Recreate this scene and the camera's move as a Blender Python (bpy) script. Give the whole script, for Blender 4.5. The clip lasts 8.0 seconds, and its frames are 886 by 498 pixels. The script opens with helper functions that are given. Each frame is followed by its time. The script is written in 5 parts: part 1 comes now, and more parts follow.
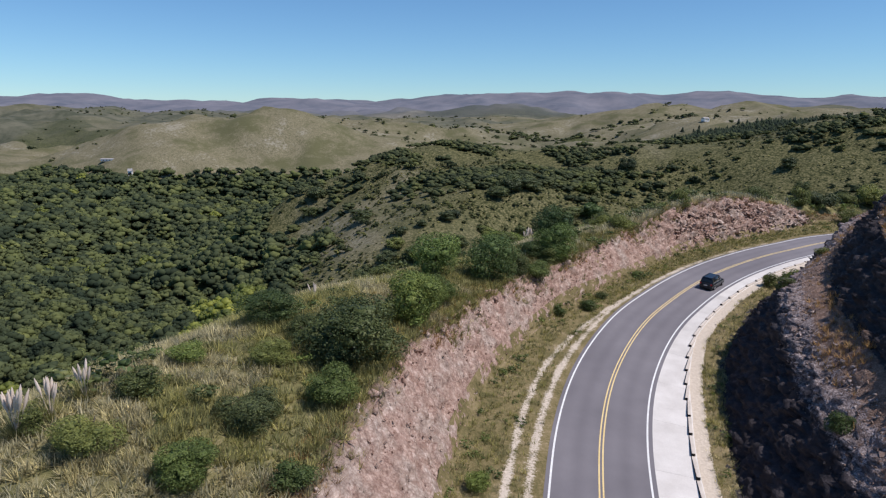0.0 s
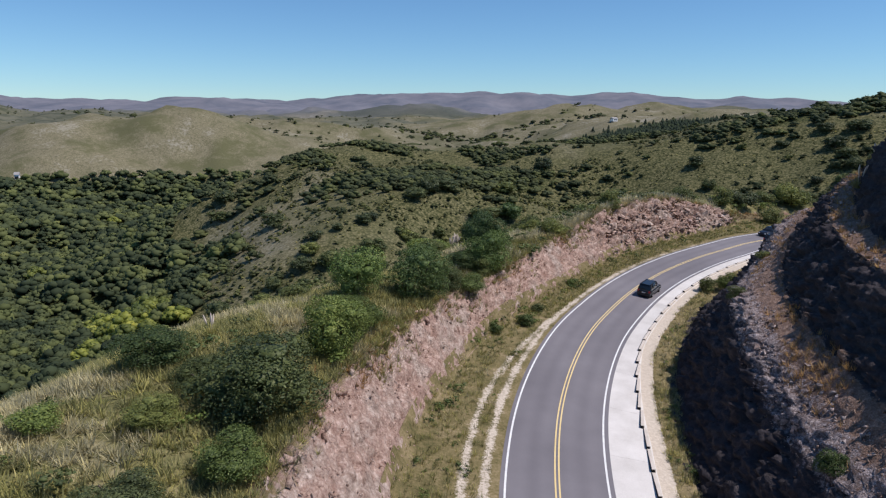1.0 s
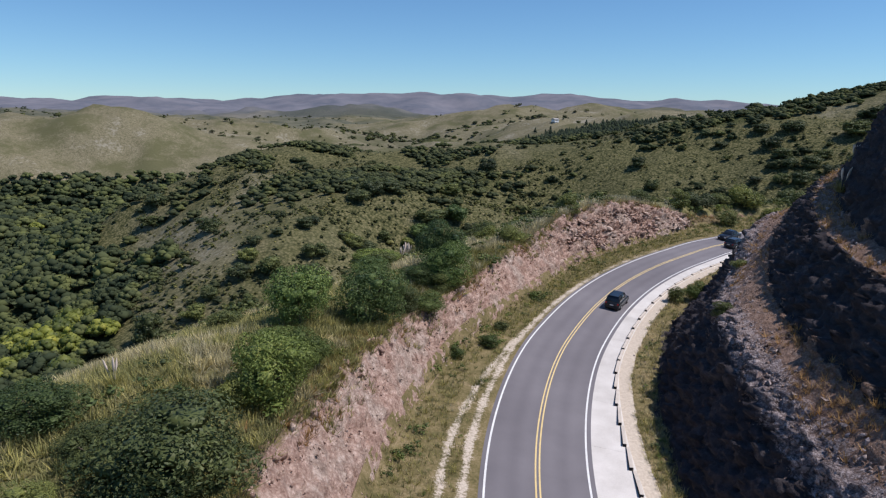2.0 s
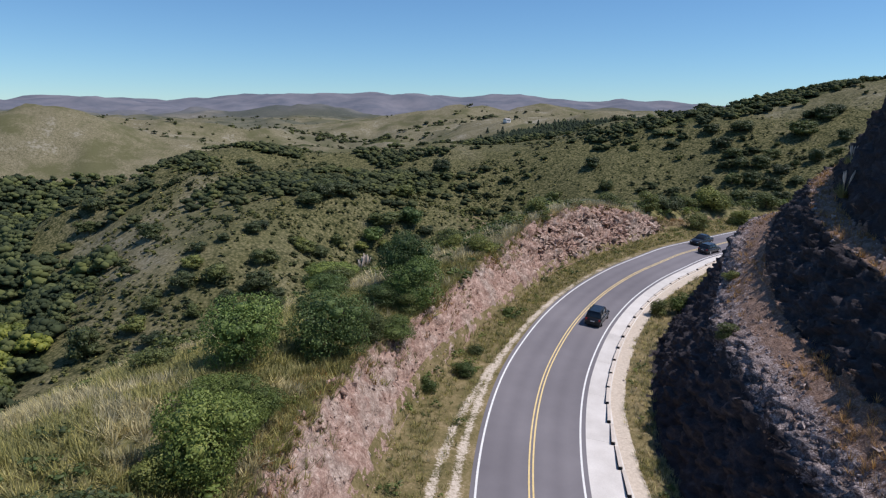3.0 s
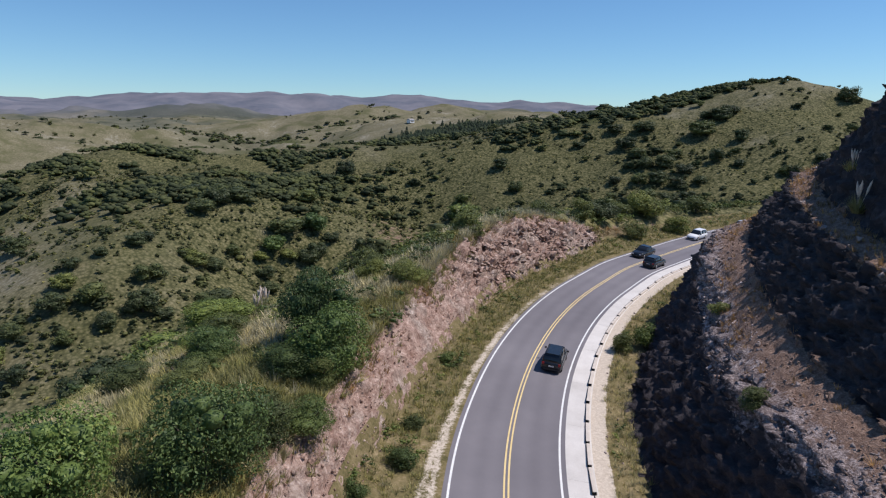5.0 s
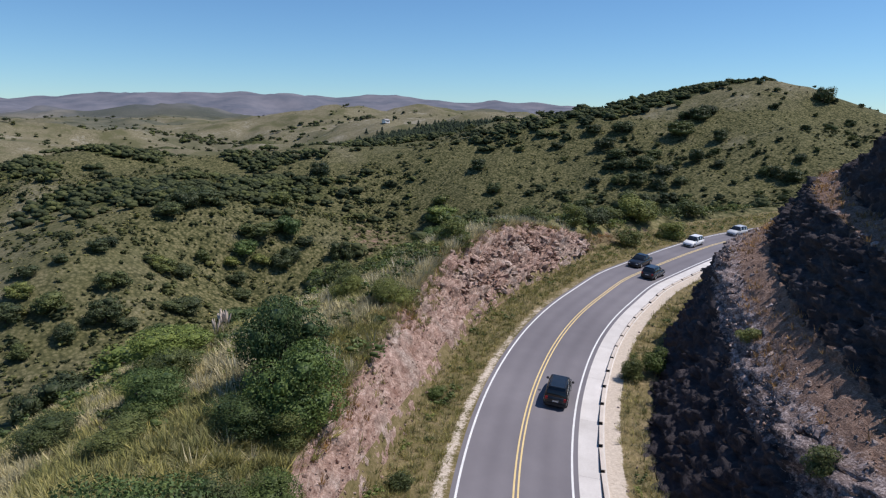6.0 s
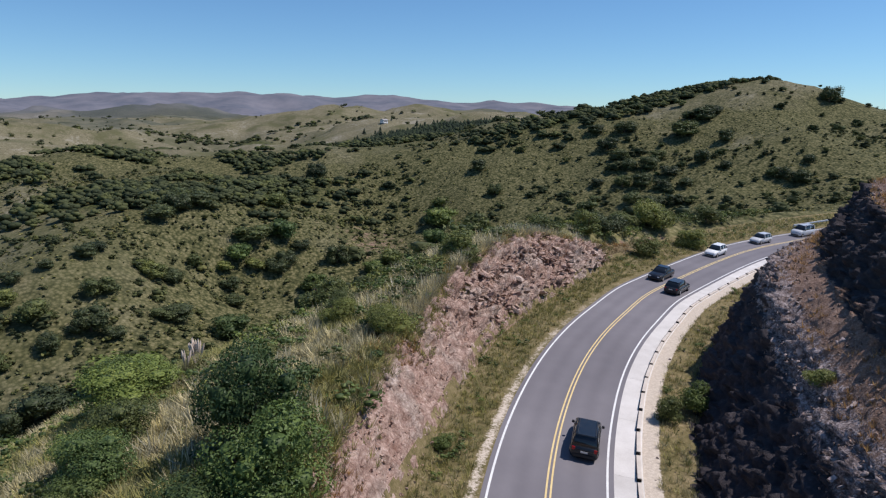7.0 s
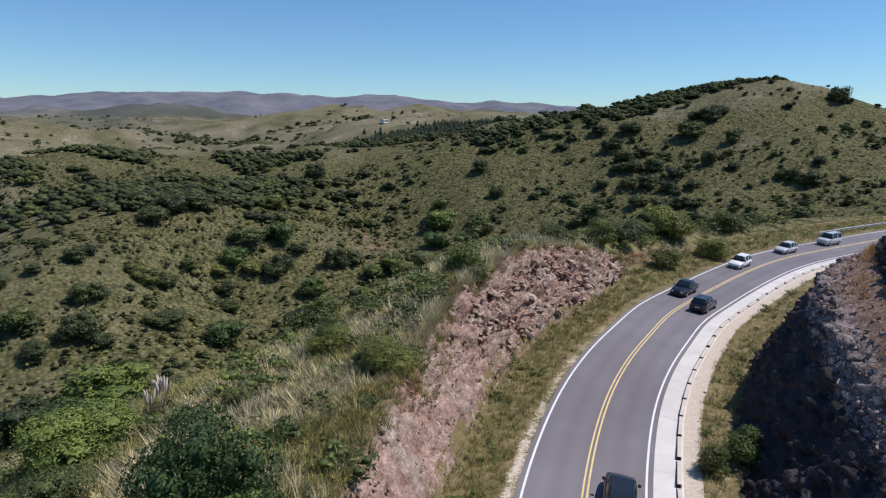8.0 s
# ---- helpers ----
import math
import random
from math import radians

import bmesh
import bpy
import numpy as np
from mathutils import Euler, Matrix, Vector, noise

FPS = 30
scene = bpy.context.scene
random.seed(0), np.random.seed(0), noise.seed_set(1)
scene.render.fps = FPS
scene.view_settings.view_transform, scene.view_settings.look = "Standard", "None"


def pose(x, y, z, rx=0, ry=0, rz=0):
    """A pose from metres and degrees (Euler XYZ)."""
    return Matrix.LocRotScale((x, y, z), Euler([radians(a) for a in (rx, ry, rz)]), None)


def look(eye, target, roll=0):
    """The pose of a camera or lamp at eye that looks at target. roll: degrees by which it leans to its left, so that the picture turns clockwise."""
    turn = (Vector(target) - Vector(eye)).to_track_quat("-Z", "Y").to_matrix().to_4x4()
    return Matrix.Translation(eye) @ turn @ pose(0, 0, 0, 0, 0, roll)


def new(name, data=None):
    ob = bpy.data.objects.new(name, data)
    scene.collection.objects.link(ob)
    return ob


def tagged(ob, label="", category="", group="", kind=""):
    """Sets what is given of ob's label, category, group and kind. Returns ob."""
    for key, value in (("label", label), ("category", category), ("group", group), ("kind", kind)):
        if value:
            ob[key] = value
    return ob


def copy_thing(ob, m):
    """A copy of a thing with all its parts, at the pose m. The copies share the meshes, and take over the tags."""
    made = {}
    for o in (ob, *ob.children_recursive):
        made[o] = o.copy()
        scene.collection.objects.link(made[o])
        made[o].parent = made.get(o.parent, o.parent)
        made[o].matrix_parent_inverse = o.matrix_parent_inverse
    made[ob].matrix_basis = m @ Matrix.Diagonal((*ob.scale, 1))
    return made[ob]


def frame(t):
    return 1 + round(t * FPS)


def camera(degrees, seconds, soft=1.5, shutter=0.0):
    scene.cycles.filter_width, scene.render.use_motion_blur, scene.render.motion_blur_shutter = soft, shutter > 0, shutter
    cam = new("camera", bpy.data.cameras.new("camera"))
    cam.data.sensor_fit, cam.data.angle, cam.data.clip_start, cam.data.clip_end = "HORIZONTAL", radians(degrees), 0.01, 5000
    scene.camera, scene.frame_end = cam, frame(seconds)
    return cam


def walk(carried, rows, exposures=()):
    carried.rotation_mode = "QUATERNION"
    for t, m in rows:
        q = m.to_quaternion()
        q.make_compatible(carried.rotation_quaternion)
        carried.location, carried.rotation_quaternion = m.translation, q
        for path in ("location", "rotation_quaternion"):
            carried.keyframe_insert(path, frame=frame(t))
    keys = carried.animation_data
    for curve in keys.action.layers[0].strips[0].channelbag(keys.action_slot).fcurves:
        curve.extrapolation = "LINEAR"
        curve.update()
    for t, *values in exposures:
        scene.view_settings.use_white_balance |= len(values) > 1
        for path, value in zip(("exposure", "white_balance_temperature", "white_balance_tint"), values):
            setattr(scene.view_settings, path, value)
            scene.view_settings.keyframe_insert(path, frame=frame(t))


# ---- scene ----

# ---- camera and its flight ----
PATH = [
    (0, (3.076, -1.371, 23.877), (2.999, 0.59, 23.491), 0.4),
    (0.5, (2.643, 2.707, 23.716), (2.695, 4.669, 23.331), 0.5),
    (1, (2.221, 6.815, 23.564), (2.388, 8.771, 23.18), 0.5),
    (1.5, (1.969, 10.821, 23.394), (2.225, 12.767, 23.012), 0.6),
    (3, (2.056, 22.754, 23.132), (2.526, 24.661, 22.754), 0.7),
    (3.5, (2.475, 26.632, 23.04), (3.012, 28.521, 22.663), 0.7),
    (4, (2.99, 30.432, 23.015), (3.594, 32.301, 22.638), 0.7),
    (4.5, (3.705, 34.278, 22.928), (4.375, 36.125, 22.553), 0.7),
    (5, (4.472, 37.965, 22.876), (5.208, 39.787, 22.503), 0.8),
    (6.5, (7.843, 49.257, 22.728), (8.65, 51.049, 22.357), 0.8),
    (7, (9.239, 53.005, 22.709), (10.045, 54.798, 22.338), 0.8),
    (7.5, (10.614, 56.635, 22.705), (11.42, 58.427, 22.335), 0.8),
    (8, (11.834, 59.713, 22.761), (12.639, 61.506, 22.39), 0.9),
]
cam = camera(65.9, 8.0, 1.2)
walk(cam, [(t, look(eye, target, roll)) for t, eye, target, roll in PATH], [(0, 0.15, 5950, 17)])

# ---- daylight ----
SUN_HEADING, SUN_HEIGHT = 106.0, 58.0
world = bpy.data.worlds.new("sky")
scene.world = world
world.use_nodes = True
nodes, links = world.node_tree.nodes, world.node_tree.links
sky = nodes.new("ShaderNodeTexSky")
sky.sky_type, sky.sun_disc = "NISHITA", False
sky.sun_elevation, sky.sun_rotation = radians(SUN_HEIGHT), radians(SUN_HEADING)
sky.altitude, sky.air_density, sky.dust_density, sky.ozone_density = 1000, 1.0, 0.0, 3.2
nodes["Background"].inputs["Strength"].default_value = 0.094
clear = nodes.new("ShaderNodeMix")
clear.data_type, clear.blend_type = "RGBA", "MULTIPLY"
clear.inputs[0].default_value, clear.inputs[7].default_value = 1.0, (0.685, 0.905, 0.97, 1)
links.new(sky.outputs[0], clear.inputs[6])
links.new(clear.outputs[2], nodes["Background"].inputs["Color"])
lamp = bpy.data.lights.new("sun", "SUN")
lamp.energy, lamp.angle, lamp.color = 3.75, radians(0.53), (1.0, 0.915, 0.79)
sun = new("sun", lamp)
a, e = radians(SUN_HEADING), radians(SUN_HEIGHT)
sun.matrix_world = look((0, 0, 300), Vector((0, 0, 300)) - Vector((math.sin(a) * math.cos(e), math.cos(a) * math.cos(e), math.sin(e))))

# ---- materials ----


def ramp_node(nt, fac, stops):
    n = nt.nodes.new("ShaderNodeValToRGB")
    while len(n.color_ramp.elements) < len(stops):
        n.color_ramp.elements.new(0.5)
    for e, (p, c) in zip(n.color_ramp.elements, stops):
        e.position, e.color = p, (*c, 1)
    nt.links.new(fac, n.inputs[0])
    return n.outputs[0]


def noise_node(nt, scale, detail=6.0, rough=0.6, vector=None, kind="noise"):
    n = nt.nodes.new("ShaderNodeTexNoise" if kind == "noise" else "ShaderNodeTexVoronoi")
    n.inputs["Scale"].default_value = scale
    if kind == "noise":
        n.inputs["Detail"].default_value, n.inputs["Roughness"].default_value = detail, rough
    if vector is None:
        vector = nt.nodes.new("ShaderNodeNewGeometry").outputs["Position"]
    nt.links.new(vector, n.inputs["Vector"])
    return n.outputs[0]


def mix_node(nt, fac, a, b, mode="MIX"):
    n = nt.nodes.new("ShaderNodeMix")
    n.data_type, n.blend_type = "RGBA", mode
    for value, socket in ((fac, n.inputs[0]), (a, n.inputs[6]), (b, n.inputs[7])):
        if isinstance(value, (int, float)):
            socket.default_value = value
        elif isinstance(value, tuple):
            socket.default_value = (*value, 1)
        else:
            nt.links.new(value, socket)
    return n.outputs[2]


def math_node(nt, op, a, b=0.0, clamp=False):
    n = nt.nodes.new("ShaderNodeMath")
    n.operation, n.use_clamp = op, clamp
    for value, socket in ((a, n.inputs[0]), (b, n.inputs[1])):
        if isinstance(value, (int, float)):
            socket.default_value = value
        else:
            nt.links.new(value, socket)
    return n.outputs[0]


def fresh(name, rough=0.9, spec=0.2, metal=0.0):
    m = bpy.data.materials.new(name)
    m.use_nodes = True
    b = m.node_tree.nodes["Principled BSDF"]
    b.inputs["Roughness"].default_value, b.inputs["Metallic"].default_value = rough, metal
    b.inputs["Specular IOR Level"].default_value = spec
    return m, m.node_tree, b


def relief(nt, b, fac, strength, distance):
    n = nt.nodes.new("ShaderNodeBump")
    n.inputs["Strength"].default_value, n.inputs["Distance"].default_value = strength, distance
    nt.links.new(fac, n.inputs["Height"])
    nt.links.new(n.outputs[0], b.inputs["Normal"])


def surface(name, dark, light, scale, fine, rough=0.9, spec=0.2, bump=0.4, depth=0.05, metal=0.0, accent=None, accent_scale=1.0, island=0.0):
    """Two tones mixed by noise at one scale and broken up at a finer one; accent: a third tone in patches; island: spread of tone from piece to piece."""
    m, nt, b = fresh(name, rough, spec, metal)
    big, small = noise_node(nt, scale), noise_node(nt, fine, 4.0)
    col = ramp_node(nt, math_node(nt, "ADD", math_node(nt, "MULTIPLY", big, 0.6), math_node(nt, "MULTIPLY", small, 0.4)), [(0.36, dark), (0.64, light)])
    if accent:
        col = mix_node(nt, ramp_node(nt, noise_node(nt, accent_scale), [(0.52, (0, 0, 0)), (0.64, (1, 1, 1))]), col, accent)
    if island:
        geo = nt.nodes.new("ShaderNodeNewGeometry")
        info = nt.nodes.new("ShaderNodeObjectInfo")
        r = math_node(nt, "FRACT", math_node(nt, "ADD", geo.outputs["Random Per Island"], info.outputs["Random"]))
        col = mix_node(nt, 1.0, col, ramp_node(nt, r, [(0, (1 - island,) * 3), (1, (1 + island,) * 3)]), "MULTIPLY")
    nt.links.new(col, b.inputs["Base Color"])
    if bump:
        relief(nt, b, small, bump, depth)
    return m


def attribute_node(nt, name):
    n = nt.nodes.new("ShaderNodeAttribute")
    n.attribute_name = name
    return n.outputs["Fac"]


def foliage(name, dark, light, warm, rough=0.55, gloss=0.25, whole=0.38, patch=0.35, spread=0.45):
    """Leaves: tone changes from leaf to leaf and from plant to plant; a little light passes through."""
    m, nt, b = fresh(name, rough, gloss)
    geo, info = nt.nodes.new("ShaderNodeNewGeometry"), nt.nodes.new("ShaderNodeObjectInfo")
    clump = math_node(nt, "ADD", math_node(nt, "MULTIPLY", math_node(nt, "SUBTRACT", noise_node(nt, patch, 3.0), 0.5), 2.2), 0.5, True)
    f = math_node(nt, "ADD", math_node(nt, "MULTIPLY", geo.outputs["Random Per Island"], 1 - spread), math_node(nt, "MULTIPLY", clump, spread))
    col = ramp_node(nt, f, [(0.15, dark), (0.75, light), (0.97, warm)])
    each = math_node(nt, "FRACT", math_node(nt, "ADD", info.outputs["Random"], attribute_node(nt, "tone")))
    col = mix_node(nt, 1.0, col, ramp_node(nt, each, [(0, (1 - whole * 1.1, 1 - whole * 0.95, 1 - whole * 0.7)), (0.55, (1, 1, 1)), (1, (1 + whole * 1.1, 1 + whole * 0.95, 1 + whole * 0.3))]), "MULTIPLY")
    nt.links.new(col, b.inputs["Base Color"])
    t = nt.nodes.new("ShaderNodeBsdfTranslucent")
    nt.links.new(col, t.inputs["Color"])
    s = nt.nodes.new("ShaderNodeMixShader")
    s.inputs[0].default_value = 0.22
    nt.links.new(b.outputs[0], s.inputs[1]), nt.links.new(t.outputs[0], s.inputs[2])
    nt.links.new(s.outputs[0], nt.nodes["Material Output"].inputs["Surface"])
    return m


def ground_material():
    m, nt, b = fresh("hill_grass", 0.95, 0.1)
    big, mid, small = noise_node(nt, 0.035, 6.0), noise_node(nt, 0.35, 5.0), noise_node(nt, 2.6, 5.0, 0.7)
    clump = math_node(nt, "SUBTRACT", 1.0, noise_node(nt, 0.33, kind="voronoi"))
    tuft = math_node(nt, "SUBTRACT", 1.0, noise_node(nt, 0.85, kind="voronoi"))
    f = math_node(nt, "ADD", math_node(nt, "MULTIPLY", mid, 0.27), math_node(nt, "MULTIPLY", small, 0.4))
    f = math_node(nt, "ADD", f, math_node(nt, "ADD", math_node(nt, "MULTIPLY", clump, 0.12), math_node(nt, "MULTIPLY", tuft, 0.34)))
    green = ramp_node(nt, f, [(0.44, (0.036, 0.041, 0.016)), (0.57, (0.1, 0.098, 0.04)), (0.72, (0.215, 0.19, 0.095))])
    lush = ramp_node(nt, f, [(0.42, (0.09, 0.09, 0.036)), (0.56, (0.188, 0.172, 0.074)), (0.72, (0.315, 0.27, 0.145))])
    green = mix_node(nt, attribute_node(nt, "lush"), green, lush)
    patch = noise_node(nt, 0.018, 8.0, 0.7)
    dry = ramp_node(nt, f, [(0.42, (0.13, 0.117, 0.068)), (0.58, (0.195, 0.174, 0.104)), (0.76, (0.29, 0.26, 0.168))])
    dry = mix_node(nt, ramp_node(nt, patch, [(0.4, (0.85, 0.85, 0.85)), (0.52, (0, 0, 0))]), dry, (0.105, 0.105, 0.048))
    dry = mix_node(nt, ramp_node(nt, math_node(nt, "ADD", math_node(nt, "MULTIPLY", patch, 0.85), math_node(nt, "MULTIPLY", mid, 0.3)), [(0.64, (0, 0, 0)), (0.72, (0.4, 0.4, 0.4))]), dry, (0.42, 0.39, 0.32))
    col = mix_node(nt, ramp_node(nt, math_node(nt, "ADD", attribute_node(nt, "dry"), math_node(nt, "MULTIPLY", math_node(nt, "SUBTRACT", big, 0.5), 0.8)), [(0.3, (0, 0, 0)), (0.7, (1, 1, 1))]), green, dry)
    soil = ramp_node(nt, f, [(0.3, (0.12, 0.07, 0.05)), (0.7, (0.3, 0.2, 0.15))])
    col = mix_node(nt, ramp_node(nt, math_node(nt, "ADD", attribute_node(nt, "bare"), math_node(nt, "MULTIPLY", math_node(nt, "SUBTRACT", mid, 0.5), 1.2)), [(0.35, (0, 0, 0)), (0.65, (1, 1, 1))]), col, soil)
    wood = ramp_node(nt, f, [(0.44, (0.024, 0.031, 0.012)), (0.6, (0.07, 0.078, 0.028)), (0.75, (0.14, 0.135, 0.055))])
    col = mix_node(nt, ramp_node(nt, math_node(nt, "ADD", attribute_node(nt, "wood"), math_node(nt, "MULTIPLY", math_node(nt, "SUBTRACT", mid, 0.5), 0.6)), [(0.4, (0, 0, 0)), (0.6, (1, 1, 1))]), col, wood)
    scrub = ramp_node(nt, noise_node(nt, 0.03, 6.0, 0.7), [(0.38, (0.07, 0.077, 0.05)), (0.6, (0.15, 0.145, 0.1))])
    col = mix_node(nt, attribute_node(nt, "scrub"), col, scrub)
    # Blue-grey air haze, mixed into the colour of the far hills and skyline range.
    haze_tone = ramp_node(nt, noise_node(nt, 0.006, 8.0, 0.65), [(0.35, (0.12, 0.132, 0.16)), (0.65, (0.205, 0.2, 0.222))])
    col = mix_node(nt, attribute_node(nt, "range"), col, haze_tone)
    nt.links.new(col, b.inputs["Base Color"])
    relief(nt, b, f, 0.6, 0.3)
    return m


HILL_GRASS = ground_material()


def verge_material():
    """Thin grass over gravel, bare and sandy where it is worn."""
    m, nt, b = fresh("verge_soil", 0.95, 0.1)
    mid, small = noise_node(nt, 0.5, 5.0), noise_node(nt, 5.0, 5.0, 0.7)
    f = math_node(nt, "ADD", math_node(nt, "MULTIPLY", mid, 0.5), math_node(nt, "MULTIPLY", small, 0.5))
    col = ramp_node(nt, f, [(0.36, (0.085, 0.08, 0.032)), (0.5, (0.19, 0.155, 0.072)), (0.64, (0.32, 0.25, 0.145))])
    sand = ramp_node(nt, small, [(0.3, (0.46, 0.385, 0.3)), (0.7, (0.68, 0.6, 0.5))])
    col = mix_node(nt, ramp_node(nt, math_node(nt, "ADD", attribute_node(nt, "worn"), math_node(nt, "ADD", math_node(nt, "MULTIPLY", math_node(nt, "SUBTRACT", small, 0.5), 1.2), math_node(nt, "MULTIPLY", math_node(nt, "SUBTRACT", mid, 0.5), 1.0))), [(0.35, (0, 0, 0)), (0.65, (1, 1, 1))]), col, sand)
    nt.links.new(col, b.inputs["Base Color"])
    relief(nt, b, small, 0.6, 0.06)
    return m


VERGE_SOIL = verge_material()


def asphalt_material():
    """Worn asphalt: paler where the wheels run, darker between, with mended patches."""
    m, nt, b = fresh("asphalt", 0.85, 0.3)
    big, fine = noise_node(nt, 0.12, 5.0), noise_node(nt, 40.0, 4.0)
    f = math_node(nt, "ADD", math_node(nt, "MULTIPLY", big, 0.55), math_node(nt, "MULTIPLY", fine, 0.3))
    f = math_node(nt, "ADD", f, math_node(nt, "MULTIPLY", attribute_node(nt, "track"), 0.05))
    col = ramp_node(nt, f, [(0.25, (0.14, 0.131, 0.142)), (0.45, (0.19, 0.178, 0.19)), (0.68, (0.255, 0.24, 0.25))])
    nt.links.new(col, b.inputs["Base Color"])
    relief(nt, b, fine, 0.15, 0.004)
    return m


ASPHALT = asphalt_material()
CONCRETE = surface("pale_concrete", (0.56, 0.53, 0.49), (0.72, 0.69, 0.65), 0.5, 14.0, 0.85, 0.25, 0.1, 0.01, island=0.05)
JOINT = surface("dusty_joint", (0.34, 0.31, 0.28), (0.46, 0.43, 0.39), 1.0, 14.0, 0.95, 0.1, 0.0)
KERB_CONCRETE = surface("kerb_concrete", (0.54, 0.48, 0.41), (0.7, 0.63, 0.55), 1.2, 22.0, 0.85, 0.25, 0.15, 0.01)
WHITE_PAINT = surface("white_road_paint", (0.68, 0.68, 0.66), (0.84, 0.84, 0.82), 1.5, 30.0, 0.7, 0.3, 0.0)
YELLOW_PAINT = surface("yellow_road_paint", (0.7, 0.52, 0.22), (0.82, 0.65, 0.32), 1.5, 30.0, 0.7, 0.3, 0.0)


def cutting_material():
    """Broken pink granite: pale grey and rusty patches, dark joints, soil washed down from the turf above."""
    m, nt, b = fresh("pink_granite_scree", 0.92, 0.15)
    big, mid, small = noise_node(nt, 0.28, 5.0), noise_node(nt, 1.5, 6.0, 0.68), noise_node(nt, 7.0, 4.0, 0.7)
    wave = nt.nodes.new("ShaderNodeTexNoise")
    wave.inputs["Scale"].default_value = 0.9
    place = nt.nodes.new("ShaderNodeVectorMath")
    place.operation = "MULTIPLY_ADD"
    nt.links.new(wave.outputs["Color"], place.inputs[0])
    place.inputs[1].default_value = (1.1, 1.1, 1.1)
    nt.links.new(nt.nodes.new("ShaderNodeNewGeometry").outputs["Position"], place.inputs[2])
    f = math_node(nt, "ADD", math_node(nt, "MULTIPLY", mid, 0.6), math_node(nt, "MULTIPLY", small, 0.4))
    col = ramp_node(nt, f, [(0.36, (0.28, 0.175, 0.138)), (0.48, (0.505, 0.36, 0.295)), (0.62, (0.75, 0.59, 0.5))])
    pale = ramp_node(nt, f, [(0.36, (0.3, 0.235, 0.2)), (0.5, (0.54, 0.45, 0.385)), (0.64, (0.75, 0.65, 0.57))])
    col = mix_node(nt, ramp_node(nt, big, [(0.47, (0, 0, 0)), (0.6, (0.85, 0.85, 0.85))]), col, pale)
    rust = ramp_node(nt, noise_node(nt, 0.55, 5.0, 0.65), [(0.56, (0, 0, 0)), (0.7, (0.5, 0.5, 0.5))])
    col = mix_node(nt, rust, col, (0.4, 0.235, 0.175))
    for scale, dark in ((1.5, 0.5), (4.2, 0.66)):
        gap = nt.nodes.new("ShaderNodeTexVoronoi")
        gap.feature, gap.inputs["Scale"].default_value = "DISTANCE_TO_EDGE", scale
        nt.links.new(place.outputs[0], gap.inputs["Vector"])
        col = mix_node(nt, attribute_node(nt, "blocky"), col, ramp_node(nt, gap.outputs["Distance"], [(0.0, (dark, dark * 0.96, dark * 0.94)), (0.06, (1, 1, 1))]), "MULTIPLY")
        tile = noise_node(nt, scale, kind="voronoi", vector=place.outputs[0])
        col = mix_node(nt, 1.0, col, ramp_node(nt, tile, [(0.1, (1.08, 1.08, 1.08)), (0.6, (0.82, 0.79, 0.77))]), "MULTIPLY")
    geo, info = nt.nodes.new("ShaderNodeNewGeometry"), nt.nodes.new("ShaderNodeObjectInfo")
    r = math_node(nt, "FRACT", math_node(nt, "ADD", geo.outputs["Random Per Island"], info.outputs["Random"]))
    col = mix_node(nt, 1.0, col, ramp_node(nt, r, [(0, (0.8, 0.8, 0.8)), (1, (1.2, 1.2, 1.2))]), "MULTIPLY")
    soil = ramp_node(nt, f, [(0.38, (0.075, 0.06, 0.032)), (0.5, (0.16, 0.125, 0.065)), (0.62, (0.27, 0.2, 0.12))])
    cover = math_node(nt, "ADD", attribute_node(nt, "turf"), math_node(nt, "ADD", math_node(nt, "MULTIPLY", math_node(nt, "SUBTRACT", mid, 0.5), 1.5), math_node(nt, "MULTIPLY", math_node(nt, "SUBTRACT", big, 0.5), 0.9)))
    col = mix_node(nt, ramp_node(nt, cover, [(0.42, (0, 0, 0)), (0.66, (1, 1, 1))]), col, soil)
    nt.links.new(col, b.inputs["Base Color"])
    relief(nt, b, f, 1.0, 0.25)
    return m


PINK_ROCK = cutting_material()


